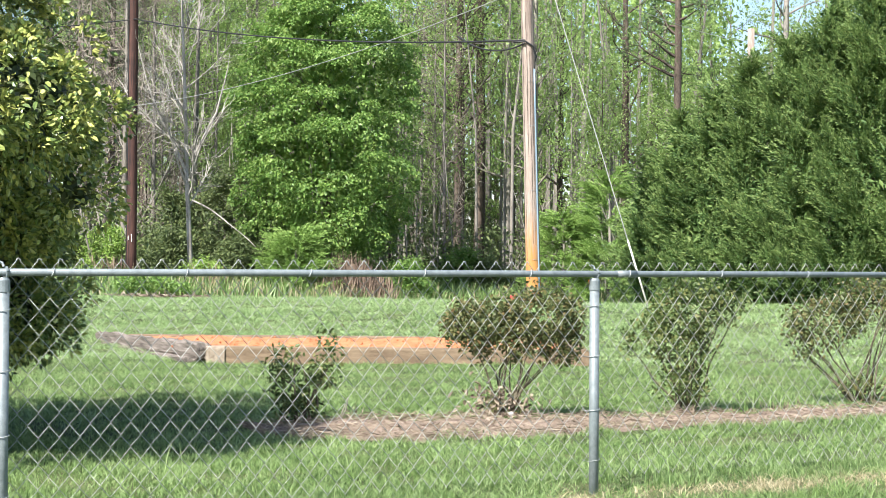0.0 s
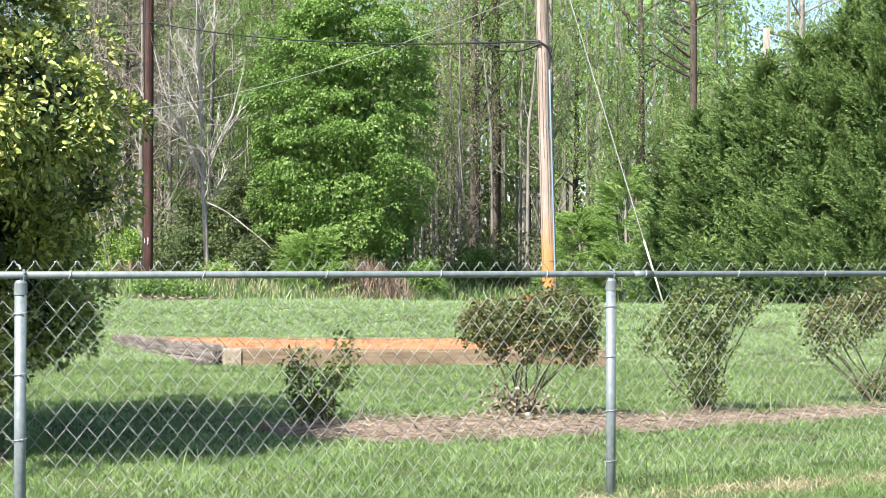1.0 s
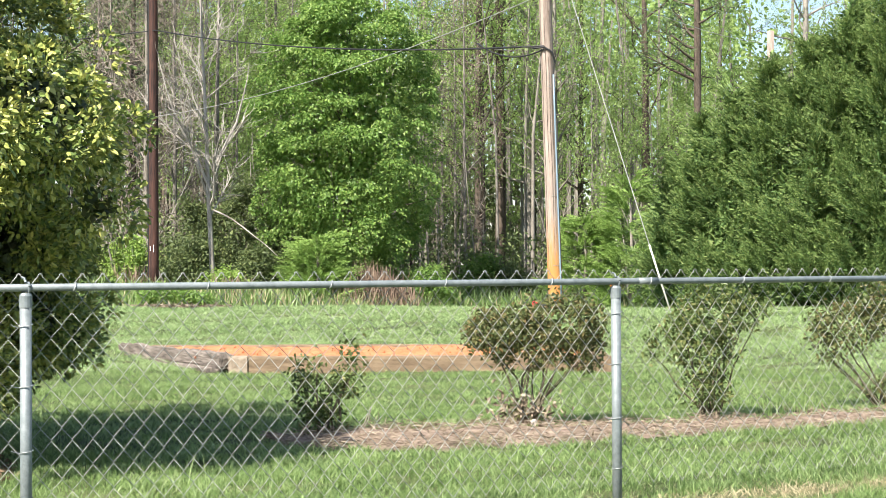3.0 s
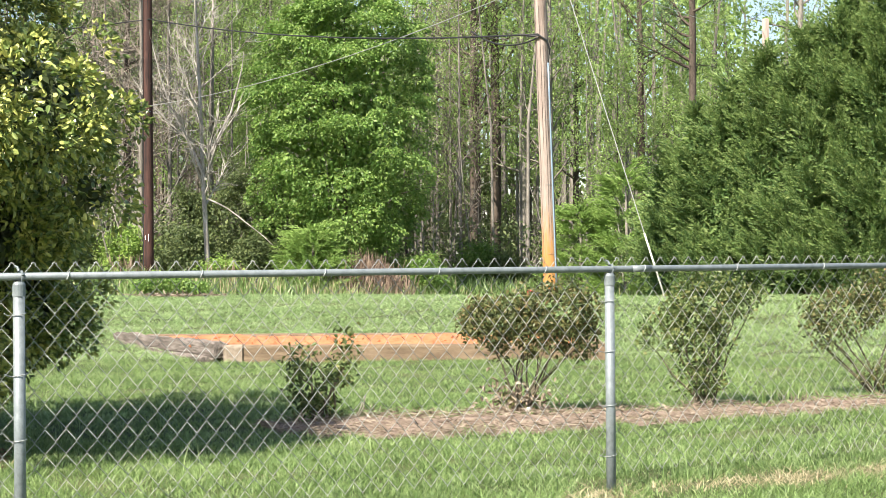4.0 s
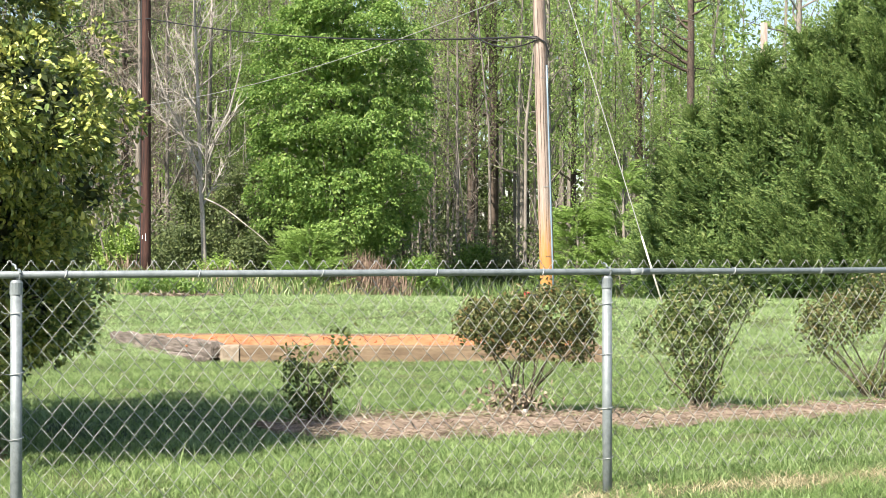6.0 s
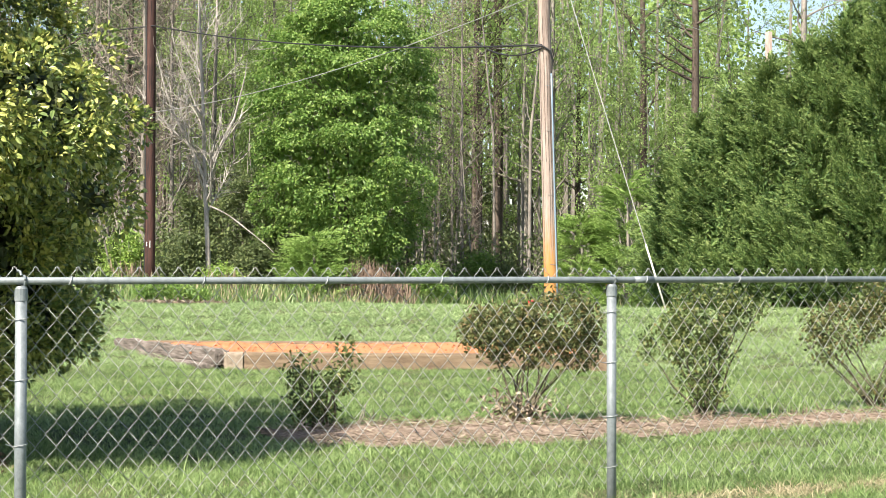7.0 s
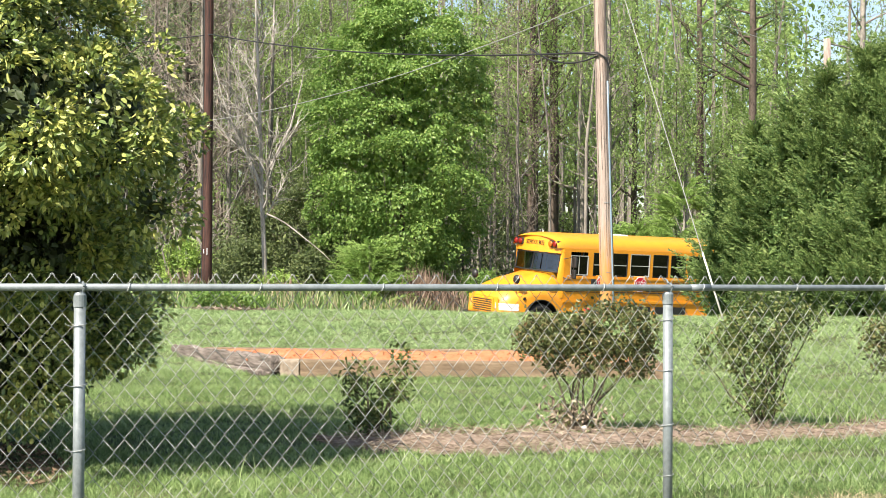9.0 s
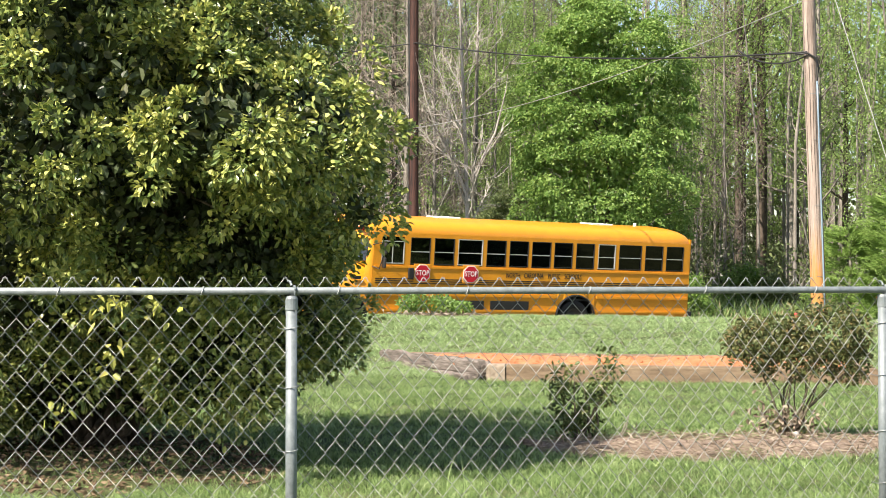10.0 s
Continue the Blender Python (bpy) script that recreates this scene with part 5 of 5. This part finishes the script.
FRONT_AXLE, REAR_AXLE, WHEEL_R = 2.15, -4.86, 0.50


def sheet(s, rows, flip=False):
    """A skin through rows of points."""
    a = np.asarray(rows, float)
    n, m = a.shape[:2]
    i, j = np.meshgrid(np.arange(n - 1), np.arange(m - 1), indexing="ij")
    k = i * m + j
    f = np.stack([k, k + 1, k + 1 + m, k + m], -1).reshape(-1, 4)
    return s.add(a.reshape(-1, 3), f[:, ::-1] if flip else f)


def arch(x, centre, radius, low):
    d = radius ** 2 - (x - centre) ** 2
    return max(low, WHEEL_R + math.sqrt(d)) if d > 0 else low


def build_wheel(bus, x, side, dual):
    w = new("wheel")
    w.parent = bus
    w.location = (x, side * (HALF - 0.17), WHEEL_R)
    prof = [(-0.14, 0.30), (-0.145, 0.42), (-0.12, 0.485), (-0.06, 0.5), (0.06, 0.5), (0.12, 0.485), (0.145, 0.42), (0.14, 0.30), (0.10, 0.285)]
    n = 36
    s = Soup()
    ks = np.linspace(0, 2 * math.pi, n + 1)
    sheet(s, [[(r * math.cos(k), side * o, r * math.sin(k)) for o, r in prof] for k in ks])
    if dual:
        sheet(s, [[(r * math.cos(k), side * (o - 0.32), r * math.sin(k)) for o, r in prof] for k in ks])
    part("tyre", s, RUBBER, w, smooth=True)
    s = Soup()
    prof = [(0.10, 0.29), (0.06, 0.26), (0.02 if not dual else -0.04, 0.20), (0.03, 0.12), (0.09, 0.11), (0.10, 0.0)]
    sheet(s, [[(r * math.cos(k), side * o, r * math.sin(k)) for o, r in prof] for k in ks])
    for k in range(8):
        a = k * math.pi / 4
        add_tube(s, [(0.16 * math.cos(a), side * 0.02, 0.16 * math.sin(a)), (0.16 * math.cos(a), side * 0.06, 0.16 * math.sin(a))], 0.014, 6)
    part("rim", s, RIM, w, smooth=True)
    return w


def build_bus():
    bus = thing("school_bus", (0, 0, 0), "yellow school bus with black trim driving on the road", "school bus")
    # lower walls with the rear wheel openings
    for side in (1, -1):
        s = Soup()
        xs = np.concatenate([np.arange(REAR, -5.6, 0.35), np.arange(-5.55, -4.15, 0.07), np.arange(-4.1, FRONT, 0.35), [FRONT]])
        rows = [[(x, side * (HALF if z > 1.0 else HALF - 0.02), z) for z in (b, b + (1.86 - b) * 0.35, b + (1.86 - b) * 0.7, 1.86)] for x in xs for b in [arch(x, REAR_AXLE, 0.64, 0.46)]]
        sheet(s, rows, side > 0)
        rows = [[(x, side * (HALF - 0.05), z) for _, _, z in r] for r in rows for x in [r[0][0]]]
        sheet(s, rows, side < 0)
        part("side_panel", s, BUS_YELLOW, bus)
        s = Soup()
        for z, h in ((1.495, 0.022), (1.44, 0.022), (1.385, 0.022)):
            box(s, (REAR + 0.02, side * HALF - 0.012, z - h / 2), (FRONT - 0.1, side * HALF + 0.012, z + h / 2))
        part("rub_rail", s, BUS_BLACK, bus, "black rub rails")
        s = Soup()
        for z, h in ((1.80, 0.05), (1.10, 0.07), (0.70, 0.05)):
            for a, b in ((REAR + 0.02, REAR_AXLE - 0.68), (REAR_AXLE + 0.68, FRONT - 0.05)) if z < 1.2 else ((REAR + 0.02, FRONT - 0.05),):
                box(s, (a, side * HALF - 0.012, z - h / 2), (b, side * HALF + 0.02, z + h / 2))
        part("body_rib", s, BUS_YELLOW, bus)
        for a, b in ((-0.7, -1.92), (-2.13, -3.33)):
            part("storage_hatch", box(Soup(), (b, side * HALF - 0.03, 0.73), (a, side * HALF + 0.012, 0.96)), BUS_BLACK, bus, "black skirt hatch")
        # black arch lip
        s = add_tube(Soup(), [(REAR_AXLE + 0.64 * math.cos(a), side * (HALF + 0.008), WHEEL_R + 0.64 * math.sin(a)) for a in np.linspace(0, math.pi, 20)], 0.03, 6)
        part("arch_trim", s, BUS_BLACK, bus)
        # window pillars and header
        s = Soup()
        edges = [FRONT - 0.02] + [1.2, 0.54] + [e for w in WINDOWS for e in w] + [REAR + 0.02]
        for a, b in zip(edges[0::2], edges[1::2]):
            box(s, (b, side * HALF - 0.05, 1.86), (a, side * HALF, W1 + 0.02))
        box(s, (REAR + 0.02, side * HALF - 0.05, W1 + 0.004), (FRONT, side * HALF - 0.001, 2.66))
        part("window_wall", s, BUS_YELLOW, bus)
        # windows
        for i, (a, b) in enumerate([(1.2, 0.54)] + WINDOWS):
            silver = i == 0 or (i - 1) in SILVER
            top = W1 - (0.10 if i == 0 else 0.0)
            y0, y1 = sorted((side * (HALF - 0.045), side * (HALF + 0.006)))
            s, t = Soup(), 0.022 if silver else 0.014
            box(s, (b, y0, W0), (b + t, y1, top)), box(s, (a - t, y0, W0), (a, y1, top))
            box(s, (b + t, y0, W0), (a - t, y1, W0 + t)), box(s, (b + t, y0, top - t), (a - t, y1, top))
            win = part("side_window", s, CHROME if silver else BUS_BLACK, bus)
            yg = side * (HALF - 0.03)
            part("pane", box(Soup(), (b + t, yg - 0.003, W0 + t), (a - t, yg + 0.003, top - t)), SIDE_GLASS, win)
            if i:
                zm = W0 + (top - W0) * 0.47
                part("sash_bar", box(Soup(), (b + t, side * (HALF - 0.022) - 0.006, zm - 0.012), (a - t, side * (HALF - 0.022) + 0.006, zm + 0.012)), CHROME, win)
            else:
                part("sash_bar", box(Soup(), (0.86, side * (HALF - 0.022) - 0.006, W0 + t), (0.885, side * (HALF - 0.022) + 0.006, top - t)), CHROME, win)
    # roof, rounded at both ends
    prof = [(1.0, 2.655), (0.995, 2.74), (0.965, 2.84), (0.89, 2.93), (0.74, 3.0), (0.5, 3.05), (0.25, 3.075), (0.0, 3.083)]
    prof = prof + [(-y, z) for y, z in prof[-2::-1]]
    rows = []
    for x, drop, k in ((REAR - 0.03, 0.30, 0.93), (REAR + 0.02, 0.18, 0.965), (REAR + 0.12, 0.09, 0.985), (REAR + 0.3, 0.03, 1), (REAR + 0.6, 0, 1), (-6, 0, 1), (-3, 0, 1), (0, 0, 1), (1.0, 0, 1), (1.25, 0.0, 1), (1.45, 0.02, 0.995), (1.6, 0.06, 0.98), (1.68, 0.11, 0.95)):
        rows.append([(x, y * HALF * k, 2.655 + (z - 2.655) * (1 - drop / 0.43)) for y, z in prof])
    part("roof", sheet(Soup(), rows), BUS_YELLOW, bus, smooth=True)
    for x in (-1.6, -6.6):
        part("roof_hatch", bevelled((x, -0.32, 3.06), (x + 0.7, 0.32, 3.105), 0.012), SIGN_WHITE, bus, "white roof hatch")
    part("roof_strobe", add_tube(Soup(), [(-7.6, 0, 3.07), (-7.6, 0, 3.16)], [0.05, 0.04], 10), SIGN_WHITE, bus, "small white roof strobe")
    # rear wall
    s = Soup()
    box(s, (REAR - 0.03, -HALF + 0.03, 0.5), (REAR + 0.02, HALF - 0.03, 2.78))
    part("rear_wall", s, BUS_YELLOW, bus)
    part("rear_bumper", bevelled((REAR - 0.18, -1.2, 0.46), (REAR - 0.02, 1.2, 0.74), 0.02), BUS_BLACK, bus, "black steel rear bumper")
    # floor, bulkhead, seats
    part("floor", box(Soup(), (REAR, -1.15, 1.0), (1.4, 1.15, 1.04)), SEAT, bus)
    part("chassis", box(Soup(), (REAR, -0.55, 0.62), (3.1, 0.55, 0.98)), BUS_BLACK, bus, "dark chassis frame")
    seat = Soup()
    box(seat, (0, 0.22, 1.04), (0.1, 1.12, 2.05)), box(seat, (0.1, 0.22, 1.35), (0.5, 1.12, 1.48))
    seat = seat.mesh("seat")
    for k in range(10):
        for m in (0, 1):
            o = part("seat", seat, SEAT, bus, "dark vinyl bench seat" if not k and not m else "")
            o.location = (-8.2 + k * 0.82, -1.34 * m, 0)
    part("driver_seat", box(box(Soup(), (0.2, 0.25, 1.04), (0.34, 0.85, 2.1)), (0.34, 0.25, 1.4), (0.8, 0.85, 1.5)), SEAT, bus)
    # front cap over the windscreen
    s = Soup()
    front = lambda y, z: 1.70 - 0.14 * (y / 1.15) ** 2 - 0.10 * max(z - 2.55, 0) - 0.55 * 0
    ys = np.linspace(-1.14, 1.14, 15)
    sheet(s, [[(front(y, z) - 0.01 * abs(y), y * k, z) for z, k in ((2.50, 1.02), (2.62, 1.02), (2.78, 1.0), (2.90, 0.93), (2.99 - 0.05 * (y / 1.14) ** 2, 0.86))] for y in ys], True)
    sheet(s, [[(1.45, 1.19 * sd, z), (front(1.14, z) - 0.011, 1.14 * sd * k, z)] for sd in (1,) for z, k in ((2.50, 1.02), (2.62, 1.02), (2.78, 1.0))])
    sheet(s, [[(1.45, 1.19 * sd, z), (front(1.14, z) - 0.011, 1.14 * sd * k, z)] for sd in (-1,) for z, k in ((2.50, 1.02), (2.62, 1.02), (2.78, 1.0))])
    sheet(s, [[(1.3, y, 2.49), (front(y, 2.5) - 0.01, y * 1.02, 2.50)] for y in ys])
    part("front_cap", s, BUS_YELLOW, bus, smooth=True)
    for sd in (1, -1):
        pod = part("lamp_pod", bevelled((1.50, min(sd * 0.66, sd * 1.12), 2.655), (1.665, max(sd * 0.66, sd * 1.12), 2.865), 0.04), BUS_BLACK, bus, "black warning lamp housing")
        for y, mat, nm in ((1.0, LAMP_RED, "red_lamp"), (0.78, LAMP_AMBER if sd > 0 else LAMP_RED, "amber_lamp")):
            part(nm, add_tube(Soup(), [(1.655, sd * y, 2.76), (1.70, sd * y, 2.76), (1.715, sd * y, 2.76)], [0.092, 0.088, 0.05], 16), mat, pod, smooth=True)
    lettering("front_lettering", "SCHOOL BUS", 0.19, BUS_BLACK, bus, Matrix(((0, 0, 1, 1.684), (1, 0, 0, 0), (0, 1, 0, 2.765), (0, 0, 0, 1))), 0.004, 0.80)
    # windscreen: two raked panes in a black gasket
    scr = lambda y, z: 1.76 - 0.17 * (y / 1.1) ** 2 - (z - 1.90) * 0.14
    for sd in (1, -1):
        s = Soup()
        sheet(s, [[(scr(y, z), y, z) for z in (1.96, 2.2, 2.47)] for y in np.linspace(sd * 0.03, sd * 1.06, 8)], sd > 0)
        part("windscreen", s, FRONT_GLASS, bus, "tinted raked windscreen pane", True)
    s = Soup()
    add_tube(s, [(scr(y, 1.94), y, 1.94) for y in np.linspace(-1.1, 1.1, 12)], 0.028, 6)
    add_tube(s, [(scr(y, 2.48), y, 2.48) for y in np.linspace(-1.1, 1.1, 12)], 0.028, 6)
    for y in (-1.09, 0, 1.09):
        add_tube(s, [(scr(y, z), y, z) for z in (1.94, 2.2, 2.48)], 0.026 if y else 0.016, 6)
    part("windscreen_gasket", s, BUS_BLACK, bus)
    for sd in (1, -1):
        s = Soup()
        sheet(s, [[(1.42, sd * 1.2, z), (1.52, sd * 1.19, z), (scr(1.1, z) + 0.01, sd * 1.12, z)] for z in (1.2, 1.6, 1.9, 2.2, 2.52)], sd < 0)
        part("corner_post", s, BUS_YELLOW, bus, smooth=True)
    # bonnet with wings
    rows = []
    st = np.array([(1.42, 1.19, 1.30, 1.93), (1.75, 1.185, 1.33, 1.87), (2.15, 1.18, 1.35, 1.76), (2.55, 1.17, 1.30, 1.66), (2.9, 1.12, 1.20, 1.54), (3.15, 1.02, 1.10, 1.43), (3.32, 0.90, 1.0, 1.29), (3.42, 0.78, 0.92, 1.12)])
    for x in np.concatenate([np.arange(1.42, 2.9, 0.06), np.arange(2.9, 3.43, 0.065)]):
        w, zf, zt = (np.interp(x, st[:, 0], st[:, c]) for c in (1, 2, 3))
        zb = arch(x, FRONT_AXLE, 0.62, 0.62)
        half = [(w, zb), (w, zb + (zf - zb) * 0.6), (w * 0.985, zf), (w * 0.88, zf + (zt - zf) * 0.35), (w * 0.74, zf + (zt - zf) * 0.72), (w * 0.52, zt - 0.015), (w * 0.2, zt + 0.01), (0, zt + 0.015)]
        rows.append([(x, y, z) for y, z in half] + [(x, -y, z) for y, z in half[-2::-1]])
    part("bonnet", sheet(Soup(), rows), BUS_YELLOW, bus, "sloping yellow bonnet and wings", True)
    s = Soup()
    sheet(s, [[(3.42, y, z) for z in (0.62, 0.8, 0.95, 1.14)] for y in (-0.78, -0.4, 0, 0.4, 0.78)], True)
    part("nose_panel", s, BUS_YELLOW, bus)
    grille = part("grille", bevelled((3.40, -0.55, 0.66), (3.455, 0.55, 1.10), 0.015), BUS_YELLOW, bus)
    for k in range(6):
        part("grille_slot", box(Soup(), (3.44, -0.49, 0.70 + k * 0.064), (3.462, 0.49, 0.732 + k * 0.064)), BUS_BLACK, grille)
    for sd in (1, -1):
        s = Soup()
        sheet(s, [[(x, sd * (y + 0.012), z) for z in (0.78, 0.88, 0.98)] for x, y in ((3.425, 0.62), (3.40, 0.80), (3.28, 0.93), (3.10, 1.045), (2.92, 1.115))], sd < 0)
        part("headlamp", s, LAMP_CLEAR, bus, "clear wraparound headlamp", True)
        part("side_badge", add_tube(Soup(), [(2.75, sd * 1.14, 1.14), (2.75, sd * 1.165, 1.14)], 0.05, 12), BUS_BLACK, bus)
        part("bonnet_vent", box(Soup(), (1.75, min(sd * 1.12, sd * 1.2), 1.46), (1.95, max(sd * 1.12, sd * 1.2), 1.54)), BUS_BLACK, bus)
        # side mirrors on an arm
        s = add_tube(Soup(), [(1.45, sd * 1.2, 2.35), (1.35, sd * 1.48, 2.42), (1.30, sd * 1.5, 2.1), (1.38, sd * 1.45, 1.75), (1.45, sd * 1.2, 1.8)], 0.014, 6)
        arm = part("mirror_arm", s, BUS_BLACK, bus)
        part("mirror_head", bevelled((1.24, min(sd * 1.38, sd * 1.6), 2.12), (1.31, max(sd * 1.38, sd * 1.6), 2.42), 0.03), BUS_BLACK, arm)
        part("mirror_head", bevelled((1.24, min(sd * 1.40, sd * 1.58), 1.78), (1.31, max(sd * 1.40, sd * 1.58), 2.05), 0.03), BUS_BLACK, arm)
        # round cross-view mirror on the wing
        s = add_tube(Soup(), [(2.95, sd * 1.0, 1.3), (3.08, sd * 1.08, 1.6), (3.05, sd * 1.1, 1.68)], 0.013, 6)
        arm = part("mirror_arm", s, BUS_BLACK, bus)
        part("round_mirror", add_tube(Soup(), [(2.98, sd * 1.1, 1.7), (3.02, sd * 1.1, 1.7), (3.08, sd * 1.1, 1.7), (3.12, sd * 1.1, 1.7)], [0.08, 0.135, 0.125, 0.05], 16), BUS_BLACK, arm, smooth=True)
        # inner wheel housings
        for cx, r in ((FRONT_AXLE, 0.63), (REAR_AXLE, 0.65)):
            s = Soup()
            ks = np.linspace(0, math.pi, 16)
            sheet(s, [[(cx + r * math.cos(k), sd * 1.17, WHEEL_R + r * math.sin(k)), (cx + r * math.cos(k), sd * 0.5, WHEEL_R + r * math.sin(k))] for k in ks])
            sheet(s, [[(cx + r * math.cos(k), sd * 0.5, WHEEL_R), (cx + r * math.cos(k), sd * 0.5, WHEEL_R + r * math.sin(k))] for k in ks])
            part("wheel_housing", s, BUS_BLACK, bus)
        part("front_arch_trim", add_tube(Soup(), [(FRONT_AXLE + 0.62 * math.cos(a), sd * 1.185, WHEEL_R + 0.62 * math.sin(a)) for a in np.linspace(0.2, math.pi - 0.1, 18)], 0.016, 6), BUS_BLACK, bus)
    part("front_bumper", bevelled((3.30, -1.0, 0.42), (3.50, 1.0, 0.62), 0.04), BUS_BLACK, bus, "black steel front bumper")
    # stop arms folded flat against the driver's side
    for x in (0.0, -1.459):
        arm = part("stop_arm_plate", bevelled((x - 0.24, HALF, 1.42), (x + 0.24, HALF + 0.02, 1.89), 0.008), BUS_YELLOW, bus)
        for r, y0, y1, mat, nm in ((0.245, 0.022, 0.034, SIGN_WHITE, "sign_border"), (0.222, 0.034, 0.040, SIGN_RED, "stop_sign")):
            bm = bmesh.new()
            vs = [[bm.verts.new((x + r * math.cos(math.pi / 8 + k * math.pi / 4), HALF + y, 1.65 + r * math.sin(math.pi / 8 + k * math.pi / 4))) for k in range(8)] for y in (y0, y1)]
            bm.faces.new(vs[0][::-1]), bm.faces.new(vs[1])
            for k in range(8):
                bm.faces.new((vs[0][k], vs[0][(k + 1) % 8], vs[1][(k + 1) % 8], vs[1][k]))
            bmesh.ops.recalc_face_normals(bm, faces=bm.faces[:])
            part(nm, bm, mat, arm)
        lettering("sign_lettering", "STOP", 0.20, SIGN_WHITE, arm, Matrix(((-1, 0, 0, x), (0, 0, 1, HALF + 0.043), (0, 1, 0, 1.655), (0, 0, 0, 1))), 0.003, 0.80)
    part("stop_arm_motor", bevelled((0.26, HALF, 1.5), (0.42, HALF + 0.07, 1.78), 0.02), BUS_BLACK, bus)
    for word, x in (("NORTH", -2.79), ("CAROLINA", -3.44), ("PUBLIC", -4.10), ("SCHOOLS", -4.72)):
        lettering("side_lettering", word, 0.19, BUS_BLACK, bus, Matrix(((-1, 0, 0, x), (0, 0, 1, HALF + 0.006), (0, 1, 0, 1.645), (0, 0, 0, 1))), 0.003, 0.66)
    wheels = [build_wheel(bus, x, sd, x < 0) for x in (FRONT_AXLE, REAR_AXLE) for sd in (1, -1)]
    return bus, wheels


def motions():
    # the bus comes up the road from behind the cypress row, bearing left
    rows, x, y, z, t = [], -8.545, 42.319, -0.123, 10.0
    step, speed = 0.01, 13.0
    n = 0
    while t > -0.005:
        psi = max(40.02 - 5.1775 * (10 - t), 24.0)
        if n % 10 == 0:
            rows.append((round(t, 2), pose(x, y, z, -4.5, -0.863, 180 + psi)))
        a = radians(psi)
        x += math.cos(a) * speed * step
        y += math.sin(a) * speed * step
        z -= 0.363 * step * (t > 8)
        t -= step
        n += 1
    walk(school_bus, rows[::-1])
    turn = math.degrees(speed / WHEEL_R)
    for w in bus_wheels:
        p = w.location.copy()
        walk(w, [(k * 0.05, pose(*p, 0, (k * 0.05 * turn) % 360, 0)) for k in range(201)])


build_ground()
build_road()
build_fence()
build_bed()
build_mulch()
build_poles()
build_bush()
build_roses()
build_far_shrub()
build_small_things()
build_cypress_row()
build_woods()
school_bus, bus_wheels = build_bus()
build_lawn()
motions()
